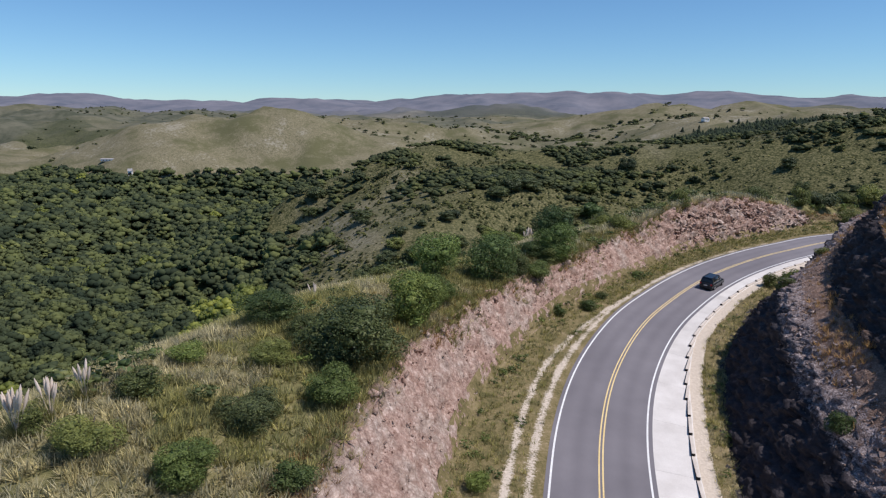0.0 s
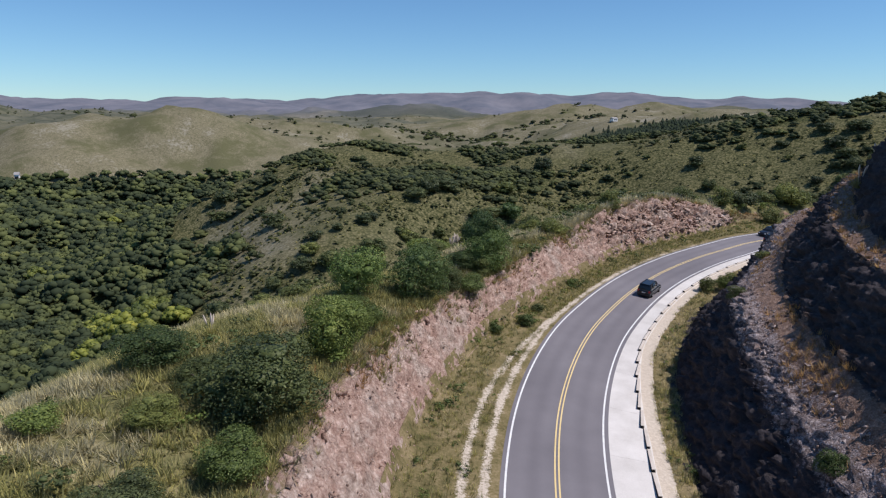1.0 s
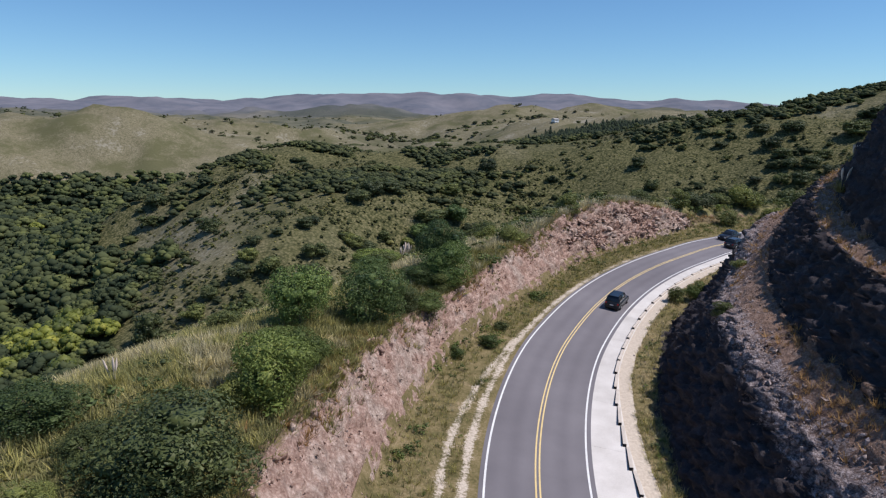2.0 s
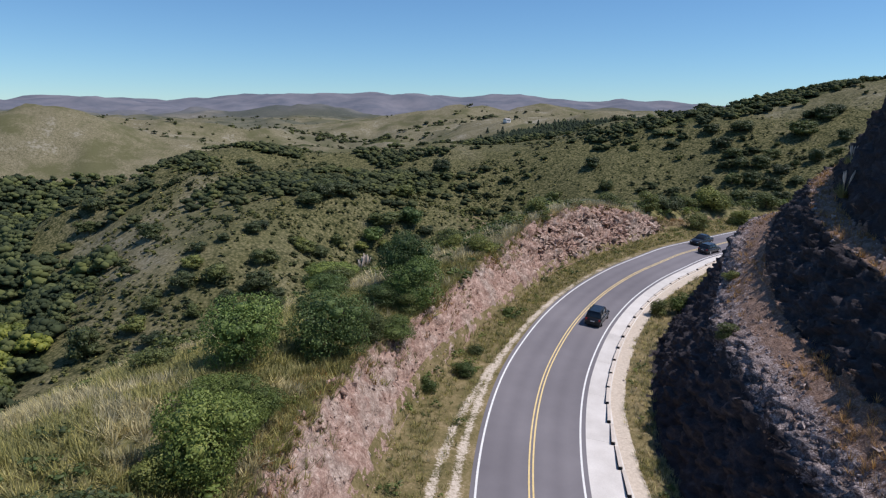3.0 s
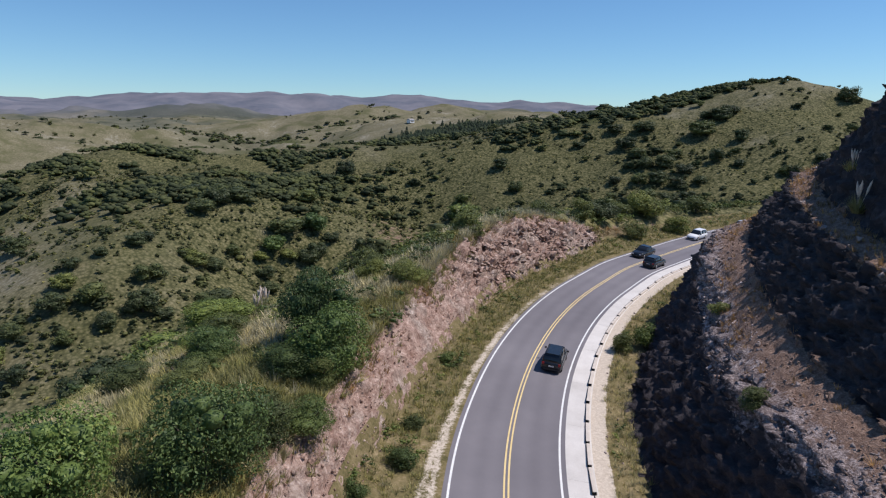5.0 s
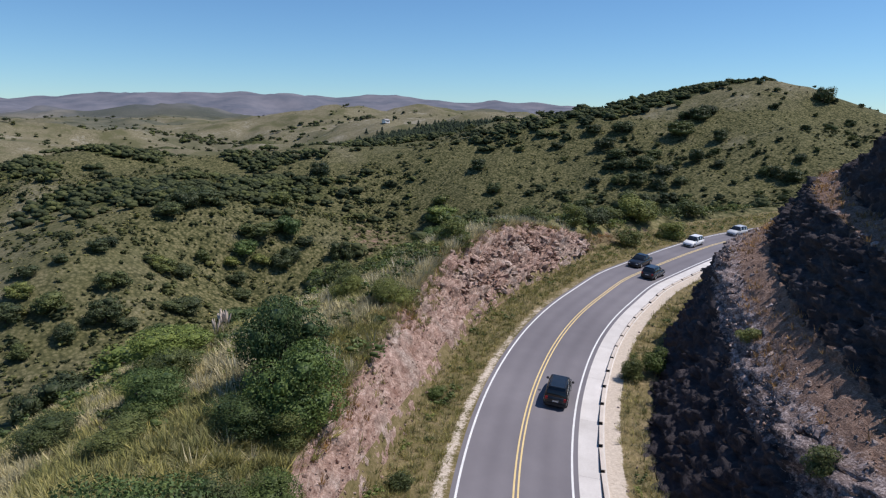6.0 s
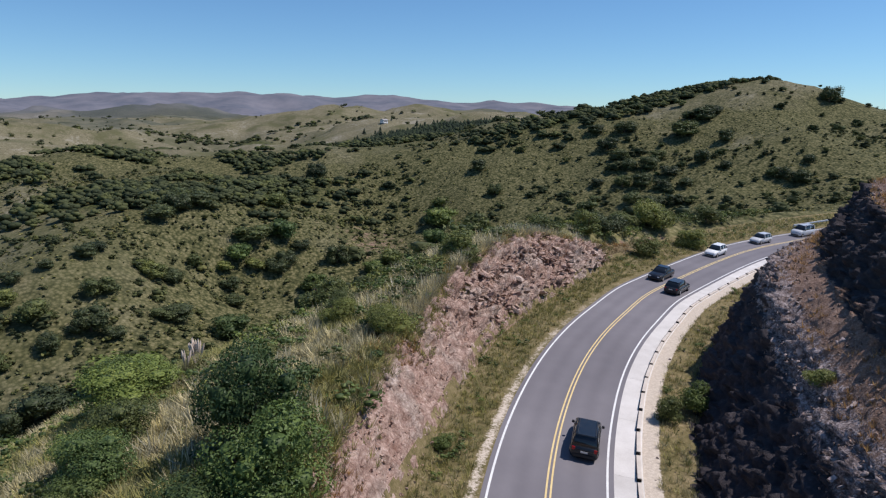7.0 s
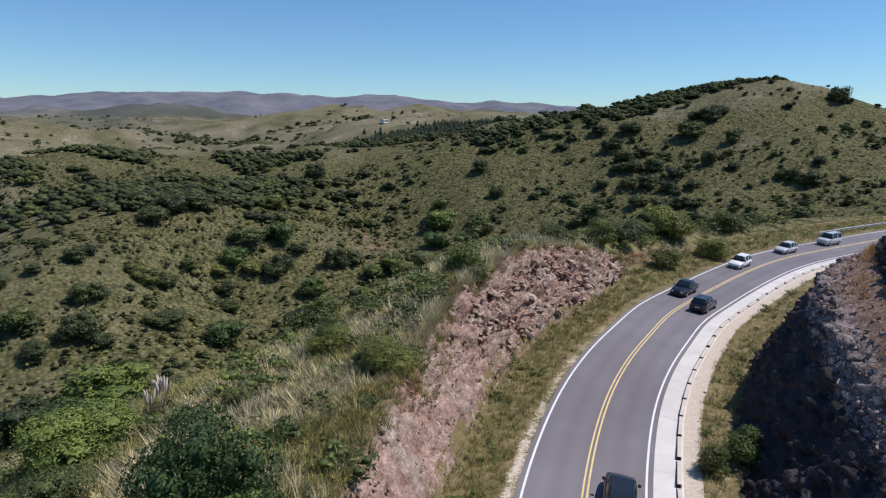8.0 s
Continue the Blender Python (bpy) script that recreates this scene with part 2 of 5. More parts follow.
def wall_rock_material():
    """Schist darkened to hold the shade of its faces, with brown soil and grit lying on its benches."""
    m, nt, b = fresh("shaded_schist", 0.85, 0.2)
    big, mid, small = noise_node(nt, 0.35, 5.0), noise_node(nt, 2.2, 6.0, 0.7), noise_node(nt, 9.0, 4.0)
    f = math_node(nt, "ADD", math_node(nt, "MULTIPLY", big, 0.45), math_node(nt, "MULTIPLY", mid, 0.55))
    # Rock tones kept well below the stone's own, as shade in the colour.
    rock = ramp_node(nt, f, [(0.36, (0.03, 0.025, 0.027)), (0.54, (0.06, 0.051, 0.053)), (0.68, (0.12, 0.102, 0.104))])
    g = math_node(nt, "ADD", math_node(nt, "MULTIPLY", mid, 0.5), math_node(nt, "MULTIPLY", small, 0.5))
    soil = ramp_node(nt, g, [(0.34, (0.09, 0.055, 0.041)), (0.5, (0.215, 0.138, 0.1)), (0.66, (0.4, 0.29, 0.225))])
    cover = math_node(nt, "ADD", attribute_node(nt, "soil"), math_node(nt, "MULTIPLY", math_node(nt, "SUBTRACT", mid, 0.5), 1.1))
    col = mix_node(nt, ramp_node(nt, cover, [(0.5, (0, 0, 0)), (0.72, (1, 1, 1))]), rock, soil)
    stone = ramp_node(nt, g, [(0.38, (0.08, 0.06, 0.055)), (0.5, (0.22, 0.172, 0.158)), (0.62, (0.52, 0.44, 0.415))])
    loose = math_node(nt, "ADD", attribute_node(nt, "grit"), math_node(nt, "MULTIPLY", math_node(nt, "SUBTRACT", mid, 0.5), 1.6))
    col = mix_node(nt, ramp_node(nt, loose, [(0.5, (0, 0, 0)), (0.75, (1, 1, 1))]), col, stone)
    nt.links.new(col, b.inputs["Base Color"])
    relief(nt, b, g, 1.0, 0.2)
    return m


SHADED_ROCK = wall_rock_material()
GREY_ROCK = surface("grey_schist", (0.12, 0.092, 0.085), (0.44, 0.37, 0.35), 0.9, 5.0, 0.8, 0.35, 0.7, 0.12, accent=(0.24, 0.15, 0.11), accent_scale=0.22, island=0.3)
RUBBLE_ROCK = surface("brown_rubble", (0.1, 0.065, 0.05), (0.34, 0.25, 0.2), 0.9, 5.0, 0.9, 0.2, 0.7, 0.1, island=0.35)

# ---- lie of the land ----
# Left edge line of the road; d is metres to its left, s metres along it.
EDGE = [(2.6, -60, -8), (3, -20, -5), (4.2, 5, -2.9), (6.1, 24, -1.3), (8.35, 38.6, -0.16),
        (9.98, 47.66, 0.47), (12.49, 56.93, 1.01), (15.97, 66.03, 1.45), (20.14, 74.53, 1.86), (24.88, 82.26, 2.07),
        (30.04, 89.3, 2.48), (35.61, 95.72, 2.85), (41.29, 101.47, 3.05), (47.23, 106.54, 3.29), (53.42, 111.07, 3.48),
        (59.73, 115.32, 3.75), (66.65, 118.88, 3.87), (73.81, 122.23, 4.04), (81.1, 125.34, 4.25), (88.53, 128.05, 4.48),
        (96.38, 130.13, 4.66), (105.06, 131.66, 4.77), (114.96, 133.15, 4.89), (126.27, 134.87, 5.03), (145, 136.8, 5.1),
        (170, 136, 5), (200, 130, 4.6), (238, 117, 4)]


def spline(pts, step):
    pts = np.array(pts, float)
    p = np.vstack([2 * pts[0] - pts[1], pts, 2 * pts[-1] - pts[-2]])
    out = []
    for a, b, c, d in zip(p, p[1:], p[2:], p[3:]):
        for u in np.linspace(0, 1, 24, endpoint=False):
            out.append(0.5 * (2 * b + (c - a) * u + (2 * a - 5 * b + 4 * c - d) * u**2 + (3 * b - a - 3 * c + d) * u**3))
    out = np.array(out + [pts[-1]])
    length = np.r_[0, np.cumsum(np.linalg.norm(np.diff(out[:, :2], axis=0), axis=1))]
    k = np.arange(0, length[-1], step)
    return np.c_[[np.interp(k, length, out[:, n]) for n in range(out.shape[1])]].T


LINE = spline(EDGE, 1.0)
for _ in range(6):
    LINE[1:-1] = (LINE[:-2] + 2 * LINE[1:-1] + LINE[2:]) / 4
EDGE_Z, LINE = LINE[:, 2], LINE[:, :2]
TANG = np.gradient(LINE, axis=0)
TANG /= np.linalg.norm(TANG, axis=1)[:, None]
SIDE = np.c_[-TANG[:, 1], TANG[:, 0]]
LENGTH = len(LINE) - 1.0


def smooth(a, b, x):
    t = np.clip((x - a) / (b - a), 0, 1)
    return t * t * (3 - 2 * t)


def along(s, d):
    """Plan position of a point s along the road and d to the left of its edge line."""
    s, d = np.broadcast_arrays(np.asarray(s, float), np.asarray(d, float))
    k = np.arange(len(LINE))
    x, y = (np.interp(s, k, LINE[:, n]) for n in (0, 1))
    nx, ny = (np.interp(s, k, SIDE[:, n]) for n in (0, 1))
    return x + d * nx, y + d * ny


def across(x, y):
    """s and d of plan positions."""
    x, y = np.ravel(x), np.ravel(y)
    s, d = np.empty(len(x)), np.empty(len(x))
    for i in range(0, len(x), 20000):
        q = np.c_[x[i : i + 20000], y[i : i + 20000]]
        k = ((q[:, None] - LINE[None]) ** 2).sum(2).argmin(1)
        off = q - LINE[k]
        s[i : i + 20000] = k + np.clip((off * TANG[k]).sum(1), -1, 1)
        side = (off * SIDE[k]).sum(1)
        d[i : i + 20000] = np.where(side < 0, -1, 1) * np.linalg.norm(off, axis=1)
        inner = (k > 0) & (k < len(LINE) - 1)
        d[i : i + 20000] = np.where(inner, side, d[i : i + 20000])
    return s, d


def table(s, *pairs):
    a = np.array(pairs, float)
    return np.interp(s, a[:, 0], a[:, 1])


def road_z(s, d):
    """Height of the road's banked plane."""
    bank = table(s, (90, 0.1), (125, 0.12), (145, 0.105), (165, 0.09), (205, 0.09), (290, 0.06))
    return np.interp(s, np.arange(len(EDGE_Z)), EDGE_Z) + bank * np.clip(d, -16, cut_top(s))


def cut_base(s):
    return table(s, (58, 6), (95, 5.9), (103, 6.6), (112, 6.4), (122, 5.7), (134, 5.0), (142, 4.2), (151, 3.7), (161, 4.0), (170, 4.6), (182, 4.4), (190, 4.0), (198, 4.4), (204, 5.6), (252, 7))


def cut_top(s):
    return table(s, (58, 12), (87, 11.4), (98, 11), (105, 10.8), (115, 9.6), (123, 8.8), (130, 7.9), (137, 6.9), (143, 6.7), (152, 7.0), (160, 7.6), (166, 8.3), (174, 8.6), (186, 9.3), (193, 8.6), (198, 7.4), (204, 7.2), (213, 8), (252, 9))


def cut_height(s):
    return table(s, (58, 6.2), (90, 6), (104, 5.9), (115, 4.9), (124, 4.5), (132, 4.2), (137, 4.1), (143, 4.5), (152, 4.5), (160, 4.5), (167, 5.1), (174, 5.7), (188, 5.5), (194, 4.6), (199, 3.2), (204, 1.3), (213, 0.6), (252, 0.3))


def bench_edge(s):
    return table(s, (58, 17.6), (109, 17.6), (136, 16.8), (156, 17.6), (167, 17), (178, 16.6), (188, 17.6), (197, 19), (215, 21), (258, 22))


def wall_base(s):
    return table(s, (58, 12.9), (125, 12.7), (139, 12.2), (150, 11.9), (160, 12.4), (186, 12.6), (200, 13.4), (214, 13.6), (258, 15))


def bench_height(s):
    return table(s, (58, 6), (98, 6.2), (108, 6.6), (114, 7), (118, 7.6), (123, 8.2), (128, 8.4), (135, 7.6), (144, 7.0), (152, 6.6), (159, 7.3), (166, 8.4), (172, 9.2), (180, 9.5), (188, 9.4), (199, 8.4), (211, 5.9), (227, 2.8), (258, 0.8))


def bench_back(s):
    return table(s, (58, 9.3), (115, 9.6), (122, 9.6), (137, 9.7), (160, 10.2), (175, 10.8), (188, 10.9), (199, 10), (211, 6.9), (227, 3.1), (258, 0.9))


def wall_toe(s):
    return table(s, (58, 21.2), (112, 21), (120, 20.6), (136, 20.6), (146, 20.8), (160, 20.8), (172, 20.6), (181, 20.4), (188, 20.4), (197, 21), (215, 24), (258, 26.3))


def wall_height(s):
    return table(s, (58, 14.6), (143, 14.8), (160, 15.0), (170, 15.1), (180, 15.3), (188, 15.7), (195, 15.2), (204, 13), (215, 8.4), (232, 3.8), (258, 1.2))


def crown_height(s):
    return table(s, (58, 22), (120, 22.5), (140, 24.5), (154, 25.8), (167, 25), (174, 23.4), (181, 20.8), (190, 18.3), (198, 16), (208, 12), (222, 7), (240, 3.2), (258, 1.6))


def profile(s, d):
    """Height over the road's plane of verge, cuttings and benches."""
    b, t, h = cut_base(s), cut_top(s), cut_height(s)
    left = h * np.clip((d - b) / (t - b), 0, 1) ** 0.9 + 0.02 * np.clip(d, 0, b)
    hb, hw, hc, e, w = bench_height(s), wall_height(s), crown_height(s), bench_edge(s), wall_toe(s)
    r, f, hk = -d, wall_base(s), bench_back(s)
    right = hb * np.clip((r - f) / (e - f), 0, 1) ** 1.1 + (hk - hb) * np.clip((r - e) / (w - e), 0, 1)
    right = right + (hw - hk) * np.clip((r - w) / 3.2, 0, 1) + 0.1 * hb * np.clip((r - w - 3.4) / 2.0, 0, 1)
    right = right + np.maximum(hc - hw - 0.1 * hb, 0) * np.clip((r - w - 5.2) / 4.4, 0, 1)
    ditch = -0.1 * np.exp(-(((r - 11.2) / 0.8) ** 2))
    return np.where(d > 0, left, right + ditch)


LANDFORMS = []


def land(x, y, z):
    LANDFORMS.append((x, y, z))


# the spur that the road is cut into, and its fall to the gully
land(-8, 37, 7.4), land(-11, 53, 8.7), land(-19, 44, 7.3), land(-22, 30, 7.7), land(-23, 38, 7.2), land(-12, 26, 7.6), land(-1, 62, 8.7), land(-6, 20, 6.6)
land(4, 71, 8.2), land(9, 81, 7.6), land(14, 89, 7.8), land(13, 103, 4.7), land(23, 99, 7.8)
land(38, 114, 9.3), land(53, 127, 9.0), land(70, 138, 6.2), land(92, 147, 4.8), land(128, 160, 3.0)
land(-32, 49, -3.2), land(-33, 34, -3.5), land(-23, 66, -0.1), land(-10, 76, 4.1), land(-14, 94, -4.8), land(3, 115, -1.9)
land(23, 122, 1.6), land(44, 143, 1.4), land(75, 167, -5.5), land(-45, 27, -10.4), land(-30, 1, 0.7)
# gully, valley, opposite slopes and the big hill
land(-69, 57, -31.0), land(-59, 110, -39.8), land(-12, 160, -39.4), land(38, 215, -45.8), land(92, 273, -47.9)
land(166, 258, -28.0), land(-31, 218, -48.1), land(40, 303, -39.4), land(5, 285, -28.7), land(-10, 292, -22.1), land(-32, 261, -34.6), land(44, 316, -27.4), land(65, 336, -18.9), land(123, 371, -25.8)
land(169, 356, -9.6), land(209, 372, 2.1), land(120, 410, -8.6), land(25, 340, -9.5), land(-1, 389, -7)
land(45, 446, -7.5), land(283, 327, 14.3), land(266, 373, 19.2), land(383, 357, 45.5), land(397, 336, 38), land(410, 316, 29), land(395, 401, 45.3)
land(310, 413, 32.1), land(190, 424, 8.7), land(238, 482, 18.3), land(539, 402, 20.5), land(467, 299, 3.2)
land(-117, 136, -55), land(-99, 230, -60), land(-60, 345, -31), land(-80, 375, -36), land(-130, 391, -46)
land(-118, 310, -66), land(-195, 431, -76), land(-135, 505, -60), land(-207, 174, -45), land(-300, 300, -52), land(-310, 480, -58)
land(-200, 590, -58)
land(340, 68, 6), land(65, 26, 26.4), land(104, 73, 16), land(175, 101, 6.2), land(22, -115, 1.4)
land(620, 620, 16), land(700, 250, -10), land(-223, -117, -32), land(250, -250, 4)
# the thicket ridge beyond the gully, and its left flank falling to the valley wood
land(-38, 488, 3.5), land(-18, 492, 4), land(10, 486, 2), land(60, 500, 1), land(-62, 455, -5), land(-84, 425, -16), land(-108, 405, -27), land(-60, 400, -14)
land(-30, 560, -22), land(40, 575, -20), land(-110, 480, -36), land(110, 530, -2)
# the plantation ridge under the white house
land(150, 604, -5), land(200, 602, 4), land(258, 566, 14), land(330, 560, 21), land(250, 744, 18), land(330, 760, 20), land(150, 700, -14)
# the brown hill across the valley
land(-265, 745, 27), land(-302, 728, 26), land(-335, 715, 17), land(-372, 690, -10), land(-187, 765, 20), land(-137, 780, 8), land(-90, 762, -12)
land(-250, 690, -6), land(-195, 660, -34), land(-110, 670, -38), land(-330, 640, -22), land(-420, 640, -44), land(-250, 860, 14), land(-40, 760, -20)
# rolling tan country behind
land(-60, 960, 4), land(20, 1000, 2), land(-150, 1010, 8), land(90, 900, -16), land(110, 1050, -10), land(60, 800, -16)
land(210, 1120, 18), land(290, 1150, 34), land(360, 1150, 39), land(450, 1120, 38), land(230, 940, 6), land(330, 940, 14), land(450, 930, 20), land(600, 950, 24)
land(-470, 820, -26), land(-560, 930, -8), land(-420, 960, 6), land(-640, 1080, 22), land(-330, 1080, -4), land(-520, 1250, 26), land(-300, 1300, 14), land(-60, 1250, 10), land(120, 1300, 4), land(330, 1380, 30), land(700, 1300, 34)
land(-600, 560, -34), land(-520, 420, -30), land(-760, 800, -10)


def fbm(x, y, octaves, seed):
    """Smooth value noise in about -1..1, cheap for many points."""
    rng = np.random.RandomState(seed)
    out, amp, total = np.zeros_like(x), 1.0, 0.0
    for _ in range(octaves):
        grid, ox, oy = rng.rand(64, 64) * 2 - 1, rng.rand() * 64, rng.rand() * 64
        u, v = x + ox, y + oy
        i, j = np.floor(u).astype(int), np.floor(v).astype(int)
        a, b = u - i, v - j
        a, b = a * a * (3 - 2 * a), b * b * (3 - 2 * b)
        i0, j0, i1, j1 = i % 64, j % 64, (i + 1) % 64, (j + 1) % 64
        out += amp * (grid[i0, j0] * (1 - a) * (1 - b) + grid[i1, j0] * a * (1 - b) + grid[i0, j1] * (1 - a) * b + grid[i1, j1] * a * b)
        total += amp
        x, y, amp = x * 2.03, y * 2.03, amp * 0.5
    return out / total * 1.6


def fit_land():
    """Weights of the one smooth surface that passes through all the landforms."""
    a = np.array(LANDFORMS, float)
    n = len(a)
    k = np.sqrt(((a[:, None, :2] - a[None, :, :2]) ** 2).sum(2) + 12.0**2) - 0.35 * np.eye(n)
    m = np.zeros((n + 3, n + 3))
    m[:n, :n], m[:n, n:], m[n:, :n] = k, np.c_[np.ones(n), a[:, :2]], np.c_[np.ones(n), a[:, :2]].T
    return a, np.linalg.solve(m, np.r_[a[:, 2], 0, 0, 0])


LAND_POINTS, LAND_WEIGHTS = fit_land()


def blend(x, y):
    z = LAND_WEIGHTS[-3] + LAND_WEIGHTS[-2] * x + LAND_WEIGHTS[-1] * y
    for (a, b, _), w in zip(LAND_POINTS, LAND_WEIGHTS):
        z = z + w * np.sqrt((x - a) ** 2 + (y - b) ** 2 + 144.0)
    return z


def bump(x, y, a, b, rx, ry, turn):
    c, s = math.cos(math.radians(turn)), math.sin(math.radians(turn))
    u, v = ((x - a) * c + (y - b) * s) / rx, (-(x - a) * s + (y - b) * c) / ry
    return np.exp(-(u * u + v * v))


def distance_land(x, y):
    """Rolling hills past the valley and the range on the skyline."""
    r = np.hypot(x - 5, y - 20)
    head = np.degrees(np.arctan2(x - 5, y - 20))
    z = -6 + 30 * fbm(x / 380, y / 380, 5, 3) + 14 * fbm(x / 140, y / 140, 3, 9) + 22 * smooth(1500, 3000, r)
    z += 40 * bump(x, y, 640, 1500, 420, 300, 20) + 22 * bump(x, y, 200, 1500, 380, 160, 10)
    z += 26 * bump(x, y, -900, 1700, 600, 300, 20) + 66 * bump(x, y, 110, 2500, 230, 200, 0)
    sky = np.interp(head, (-60, -20, -6, 0, 8, 16, 22, 30, 44), (106, 110, 124, 152, 180, 164, 150, 126, 96)) + 11 * fbm(head / 5.0, head * 0 + 3.3, 4, 11)
    ridge = smooth(3100, 4350, r + 160 * fbm(x / 500, y / 500, 4, 21)) * (1 - smooth(4500, 4900, r))
    return z * (1 - ridge) + ridge * (sky - 12 + 30 * fbm(x / 330, y / 330, 5, 31))


def natural(x, y):
    near = blend(x, y)
    r = np.hypot(x - 20, y - 60)
    k = smooth(1250, 1700, r)
    rough = np.clip((r - 25) / 300, 0.04, 1)
    z = near + rough * 5.0 * fbm(x / 60, y / 60, 4, 5)
    z = z + smooth(560, 720, y) * (6.0 - 16.0 * np.abs(fbm(x / 105, y / 150, 3, 15)))
    return z * (1 - k) + distance_land(x, y) * k if np.any(k > 0) else z


def height(x, y, sink=0.0):
    """Height of the land; sink lowers it under the road and the cuttings, which have surfaces of their own."""
    x, y = np.asarray(x, float).ravel(), np.asarray(y, float).ravel()
    z = natural(x, y)
    s, d = across(x, y)
    near = (d > -75) & (d < 45) & (s > 0) & (s < LENGTH)
    if near.any():
        sn, dn = s[near], d[near]
        base = road_z(sn, dn) + profile(sn, dn)
        t = cut_top(sn)
        out = np.where(dn > 0, smooth(t, t + 7, dn), smooth(34, 70, -dn))
        low = np.where(dn > 0, 1 - smooth(t + 0.5, t + 2.2, dn), 1 - smooth(31, 34, -dn))
        z[near] = base * (1 - out) + z[near] * out - sink * low * np.where(dn < -11, 5.0, np.where(dn > cut_base(sn) - 0.5, 1.8, 1.0))
    return z


# ---- mesh helpers ----
def mesh_object(name, verts, faces, material, parent=None, flat=True, label=""):
    """One mesh object from arrays of corners and faces (all faces with the same number of corners)."""
    me = bpy.data.meshes.new(name)
    verts, faces = np.asarray(verts, np.float32), np.asarray(faces, np.int32)
    n = faces.shape[1]
    me.vertices.add(len(verts))
    me.vertices.foreach_set("co", verts.ravel())
    me.loops.add(faces.size)
    me.loops.foreach_set("vertex_index", faces.ravel())
    me.polygons.add(len(faces))
    me.polygons.foreach_set("loop_start", np.arange(0, faces.size, n, dtype=np.int32))
    me.update(calc_edges=True)
    me.validate()
    if not flat:
        me.shade_smooth()
    me.materials.append(material)
    ob = new(name, me)
    if parent:
        ob.parent = parent
    if label:
        ob["label"] = label
    return ob


def grid_faces(rows, cols, wrap=False):
    i, j = np.meshgrid(np.arange(rows - 1), np.arange(cols if wrap else cols - 1), indexing="ij")
    j1 = (j + 1) % cols
    return np.stack([i * cols + j, i * cols + j1, (i + 1) * cols + j1, (i + 1) * cols + j], -1).reshape(-1, 4)


def add_values(ob, name, values):
    ob.data.attributes.new(name, "FLOAT", "POINT").data.foreach_set("value", np.asarray(values, np.float32))


def valley_wood(x, y):
    """How much a place is covered by the wood on the valley floor, 0..1."""
    w = smooth(-30, -41, natural(x, y)) * smooth(-66, -88, x + 52 * smooth(320, 410, y) + 16 * fbm(x / 45, y / 45, 2, 61))
    return w * (1 - smooth(640, 690, y + 14 * fbm(x / 30, y / 30, 2, 62)))


def wooded(x, y):
    """How much a place is covered by wood or thicket, 0..1."""
    w = valley_wood(x, y)
    w = np.maximum(w, 1.8 * smooth(-0.38, 0.12, fbm(x / 42, y / 42, 3, 77) + 0.08) * bump(x, y, 15, 430, 78, 72, 4))
    w = np.maximum(w, 1.2 * smooth(0.15, 0.45, fbm(x / 150, y / 150, 3, 66)) * smooth(-250, -420, x) * smooth(760, 900, y) * (1 - smooth(1700, 2200, y)))
    w = np.maximum(w, 1.2 * bump(x, y, 200, 545, 90, 30, -10))
    w = np.maximum(w, 0.9 * bump(x, y, 85, 890, 120, 24, 14))
    w = np.maximum(w, 1.5 * bump(x, y, 335, 412, 115, 26, -4))
    return np.clip(w, 0, 1)


# ---- ground: one sheet out to the skyline ----
def build_ground():
    cx, cy = 10.0, 5.0
    head = np.radians(np.r_[np.arange(-62, 96, 0.58), np.arange(96, 298, 4.0)])
    rad = 4 * 1.0135 ** np.arange(0, 640)
    rad = rad[rad < 4930]
    r, h = np.meshgrid(rad, head, indexing="ij")
    x, y = (cx + r * np.sin(h)).ravel(), (cy + r * np.cos(h)).ravel()
    z = height(x, y, 0.45)
    ob = mesh_object("ground", np.c_[x, y, z], grid_faces(len(rad), len(head), True)[:, ::-1], HILL_GRASS, flat=False)
    s, d = across(x, y)
    dist = np.hypot(x - cx, y - cy)
    t = cut_top(s)
    add_values(ob, "bare", np.where((d > -40) & (d < t + 0.8) & (s > 0) & (s < 225), 0.75, 0.1 + 0.34 * bump(x, y, 104, 338, 22, 34, 0)))
    dry = 0.75 * smooth(480, 700, dist) + 0.25 - 0.1 * smooth(140, 90, dist) + 0.3 * fbm(x / 90, y / 90, 3, 45) * smooth(300, 600, dist) + 0.38 * bump(x, y, -45, 320, 48, 95, 10)
    add_values(ob, "dry", dry)
    add_values(ob, "wood", np.maximum(wooded(x, y), 0.55 * smooth(0.12, 0.3, fbm(x / 300, y / 300, 4, 55)) * smooth(1300, 2000, dist) + 1.2 * bump(x, y, 110, 2500, 260, 200, 0)))
    add_values(ob, "lush", smooth(150, 105, np.hypot(x - 5, y - 45)))
    scrub = np.clip(smooth(0.0, 0.35, fbm(x / 210, y / 210, 4, 57)) * smooth(850, 1150, dist) + 0.6 * smooth(-280, -480, x) * smooth(800, 1000, y), 0, 1)
    add_values(ob, "scrub", scrub)
    # How strongly the painted haze tints the land, growing with distance.
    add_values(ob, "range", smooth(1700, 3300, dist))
    return tagged(ob, "dry green grassland over rolling hills reaching the horizon", "ground", kind="structure")


GROUND = build_ground()


